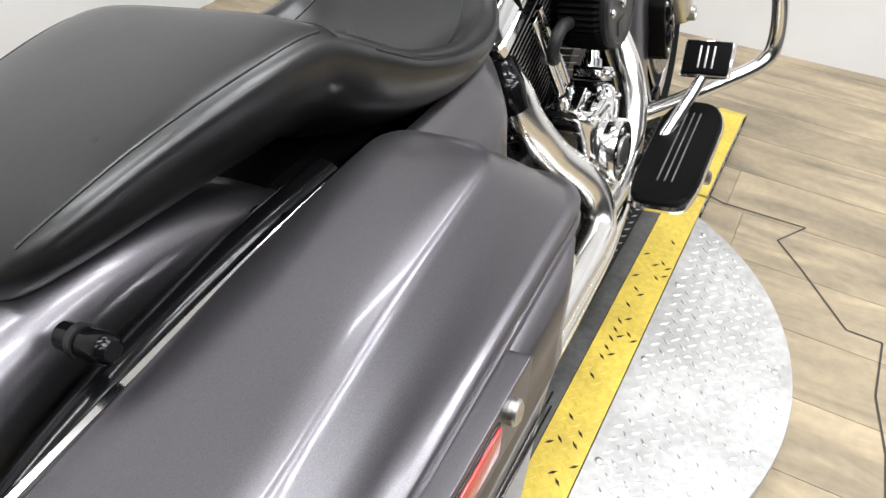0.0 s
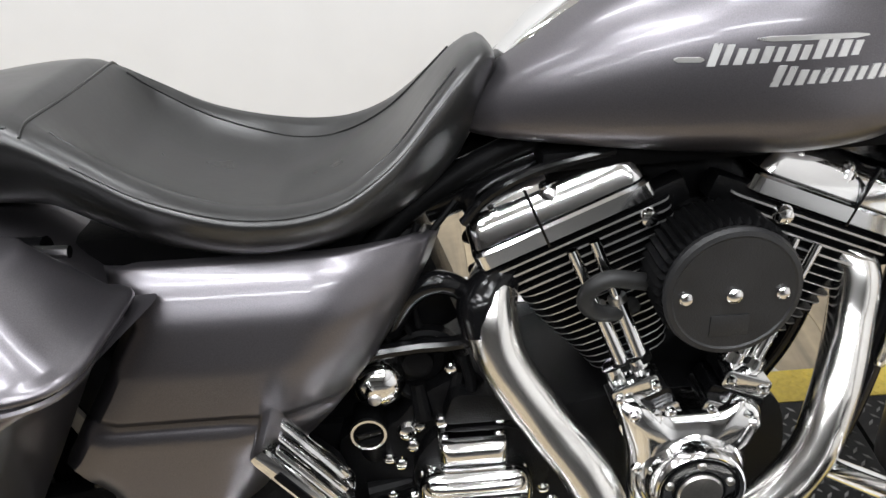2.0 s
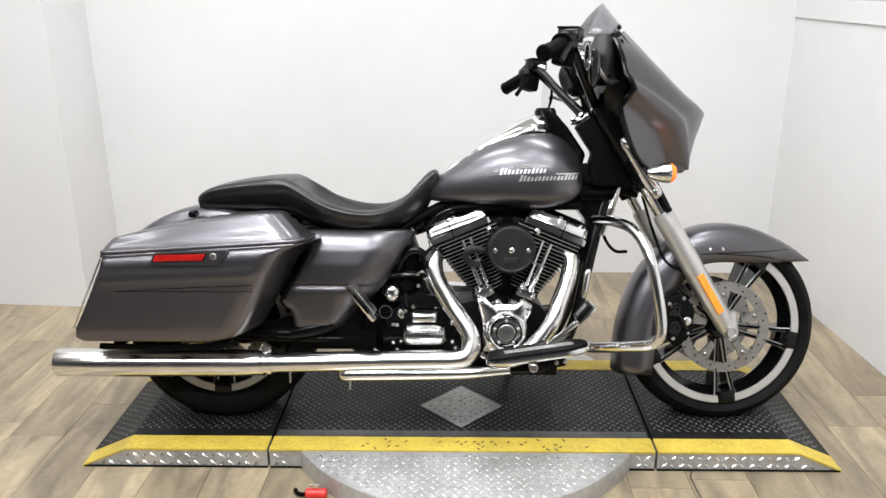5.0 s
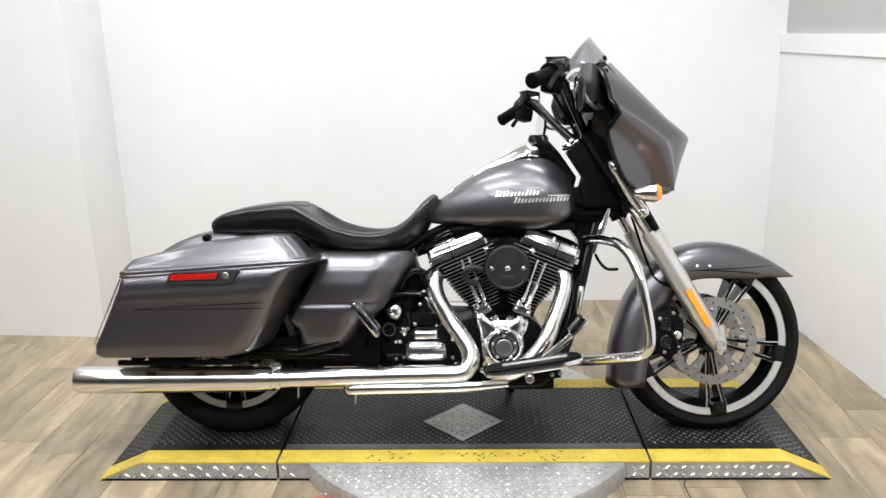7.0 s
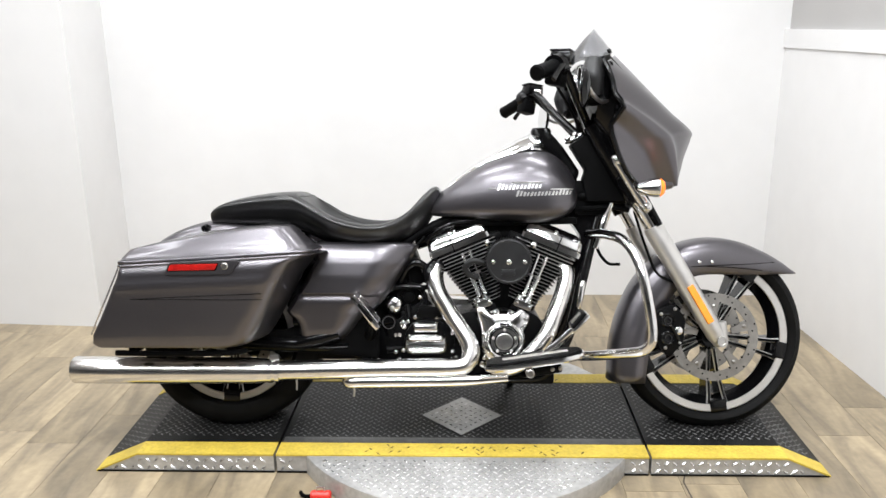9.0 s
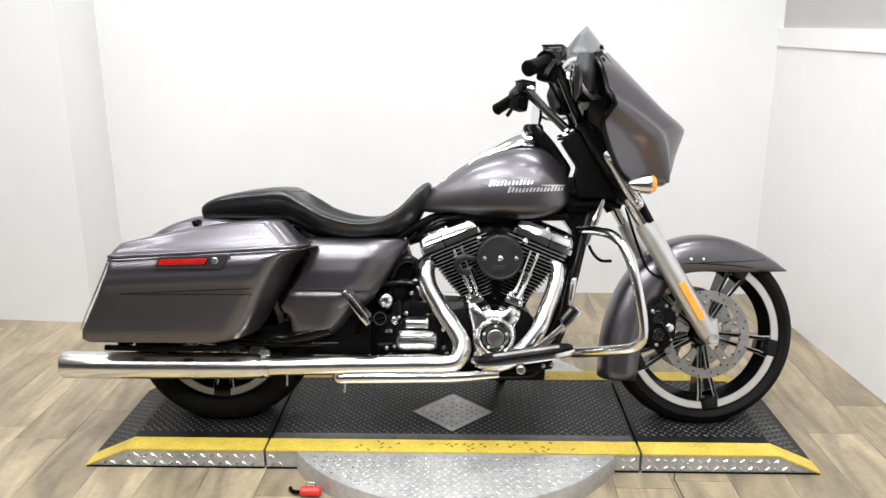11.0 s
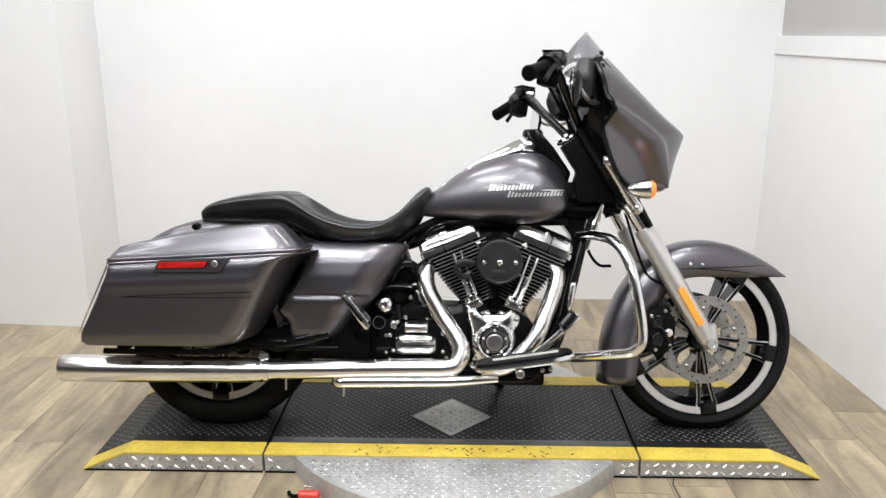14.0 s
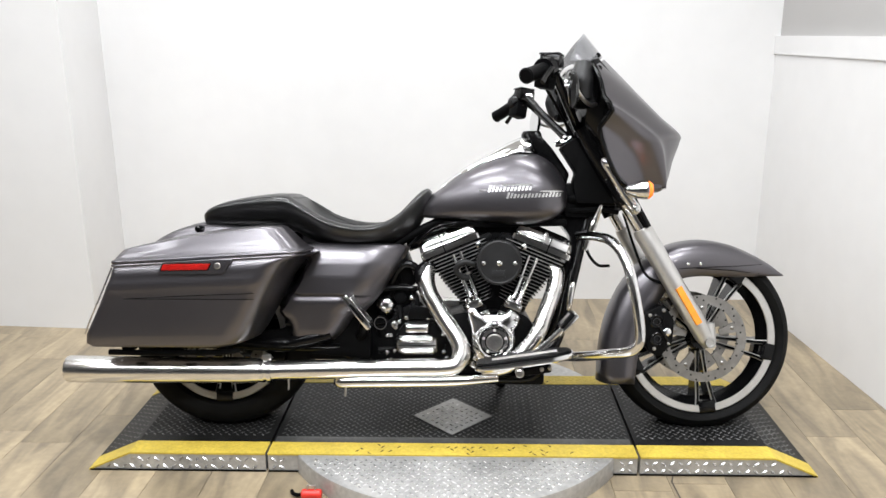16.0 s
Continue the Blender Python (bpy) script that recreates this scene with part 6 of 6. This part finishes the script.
# the fork, its wheel, the fairing and the bars are turned a little to the left round the steering neck
NECK = Matrix.Translation((1.31, 0, 0.70))
TURN = NECK @ Matrix.Rotation(radians(4.0), 4, FORK_D) @ NECK.inverted()
STEERED = ("front_wheel", "front_fender", "fork_slider", "fork_tube", "fork_cover", "fork_panel", "brake_caliper", "front_axle", "triple_clamp", "brake_line", "fairing", "windscreen", "inner_fairing",
           "signal_bracket", "turn_signal", "handlebar", "grip", "switch_housing", "mirror", "riser_clamp")
for ob in list(bike.children):
    kind = ob.name.split(".")[0]
    if kind in STEERED or kind == "brake_disc" and ob.data.vertices[0].co.x > 1:
        for piece in (ob, *ob.children_recursive):
            piece.data.transform(TURN)

# ---- floor planks, tear, air fitting ----
tear = bmesh.new()
line = [Vector((x, y, FLOOR + 0.0012)) for x, y in ((1.463, -0.300), (1.451, -0.336), (1.457, -0.528), (1.373, -0.478), (1.295, -0.542), (1.147, -0.652), (1.146, -0.721), (0.99, -0.721), (0.857, -0.749), (0.70, -0.76))]
for a, b in zip(line, line[1:]):
    n = (b - a).cross(Vector((0, 0, 1))).normalized() * 0.0021
    tear.faces.new([tear.verts.new(p) for p in (a - n, a + n, b + n, b - n)])
thing("floor_tear", tear, M_TEAR, "dark thin tear in the vinyl floor beside the turntable", "floor tear", "structure")

air = tagged(new("air_fitting"), "small red plastic air fitting on the floor", "fitting")
air.matrix_world = pose(0.362, -0.448, FLOOR)
part("body", tube([(-0.03, 0, 0.016), (-0.026, 0, 0.016), (0.026, 0, 0.016), (0.030, 0, 0.016)], [0.011, 0.015, 0.015, 0.011], 16, 1), M_REDPLASTIC, air, "red plastic body")
part("hose", tube([(-0.03, 0, 0.014), (-0.045, 0.004, 0.010), (-0.058, 0.014, 0.008), (-0.066, 0.03, 0.007)], 0.006, 8), M_MATTE, air, "black hose")
part("clip", tube([(-0.012, 0, 0.03), (-0.012, 0.0, 0.044), (0.012, 0.0, 0.044), (0.012, 0, 0.03)], 0.0025, 8, 1), M_STEEL, air, "steel wire clip")

PLANK_W, PLANK_L, Y_SHOP = 0.178, 1.22, -1.75
slab("shop_floor", (X_LEFT, Y_FRONT, FLOOR - 0.004), (X_RIGHT, Y_SHOP, FLOOR), M_SHOP, "dark shop floor behind the camera", "floor")
meshes = {}
far_planks = bmesh.new()
rng = random.Random(4)
x = X_LEFT
while x < X_RIGHT:
    w = min(PLANK_W, X_RIGHT - x)
    y = Y_SHOP - rng.uniform(0, PLANK_L)
    while y < Y_BACK:
        y0, y1 = max(y, Y_SHOP), min(y + PLANK_L, Y_BACK)
        if y1 - y0 > 0.03:
            if x < -2.6:
                box((w - 0.0014, y1 - y0 - 0.0014, 0.004), Matrix.Translation((x + w / 2, (y0 + y1) / 2, FLOOR - 0.002)), 0, far_planks)
            else:
                key = (round(w, 3), round(y1 - y0, 3))
                if key not in meshes:
                    meshes[key] = finish(box((w - 0.0014, y1 - y0 - 0.0014, 0.004), Matrix.Translation((0, 0, -0.002)), 0), "plank", M_PLANK, smooth=False)
                ob = new("plank", meshes[key])
                ob.parent = floor
                ob.matrix_world = pose(x + w / 2, (y0 + y1) / 2, FLOOR)
        y += PLANK_L
    x += PLANK_W
tagged(part("far_planks", far_planks, M_PLANK, floor, "wood-look vinyl planks far along the wall"), kind="stuff")
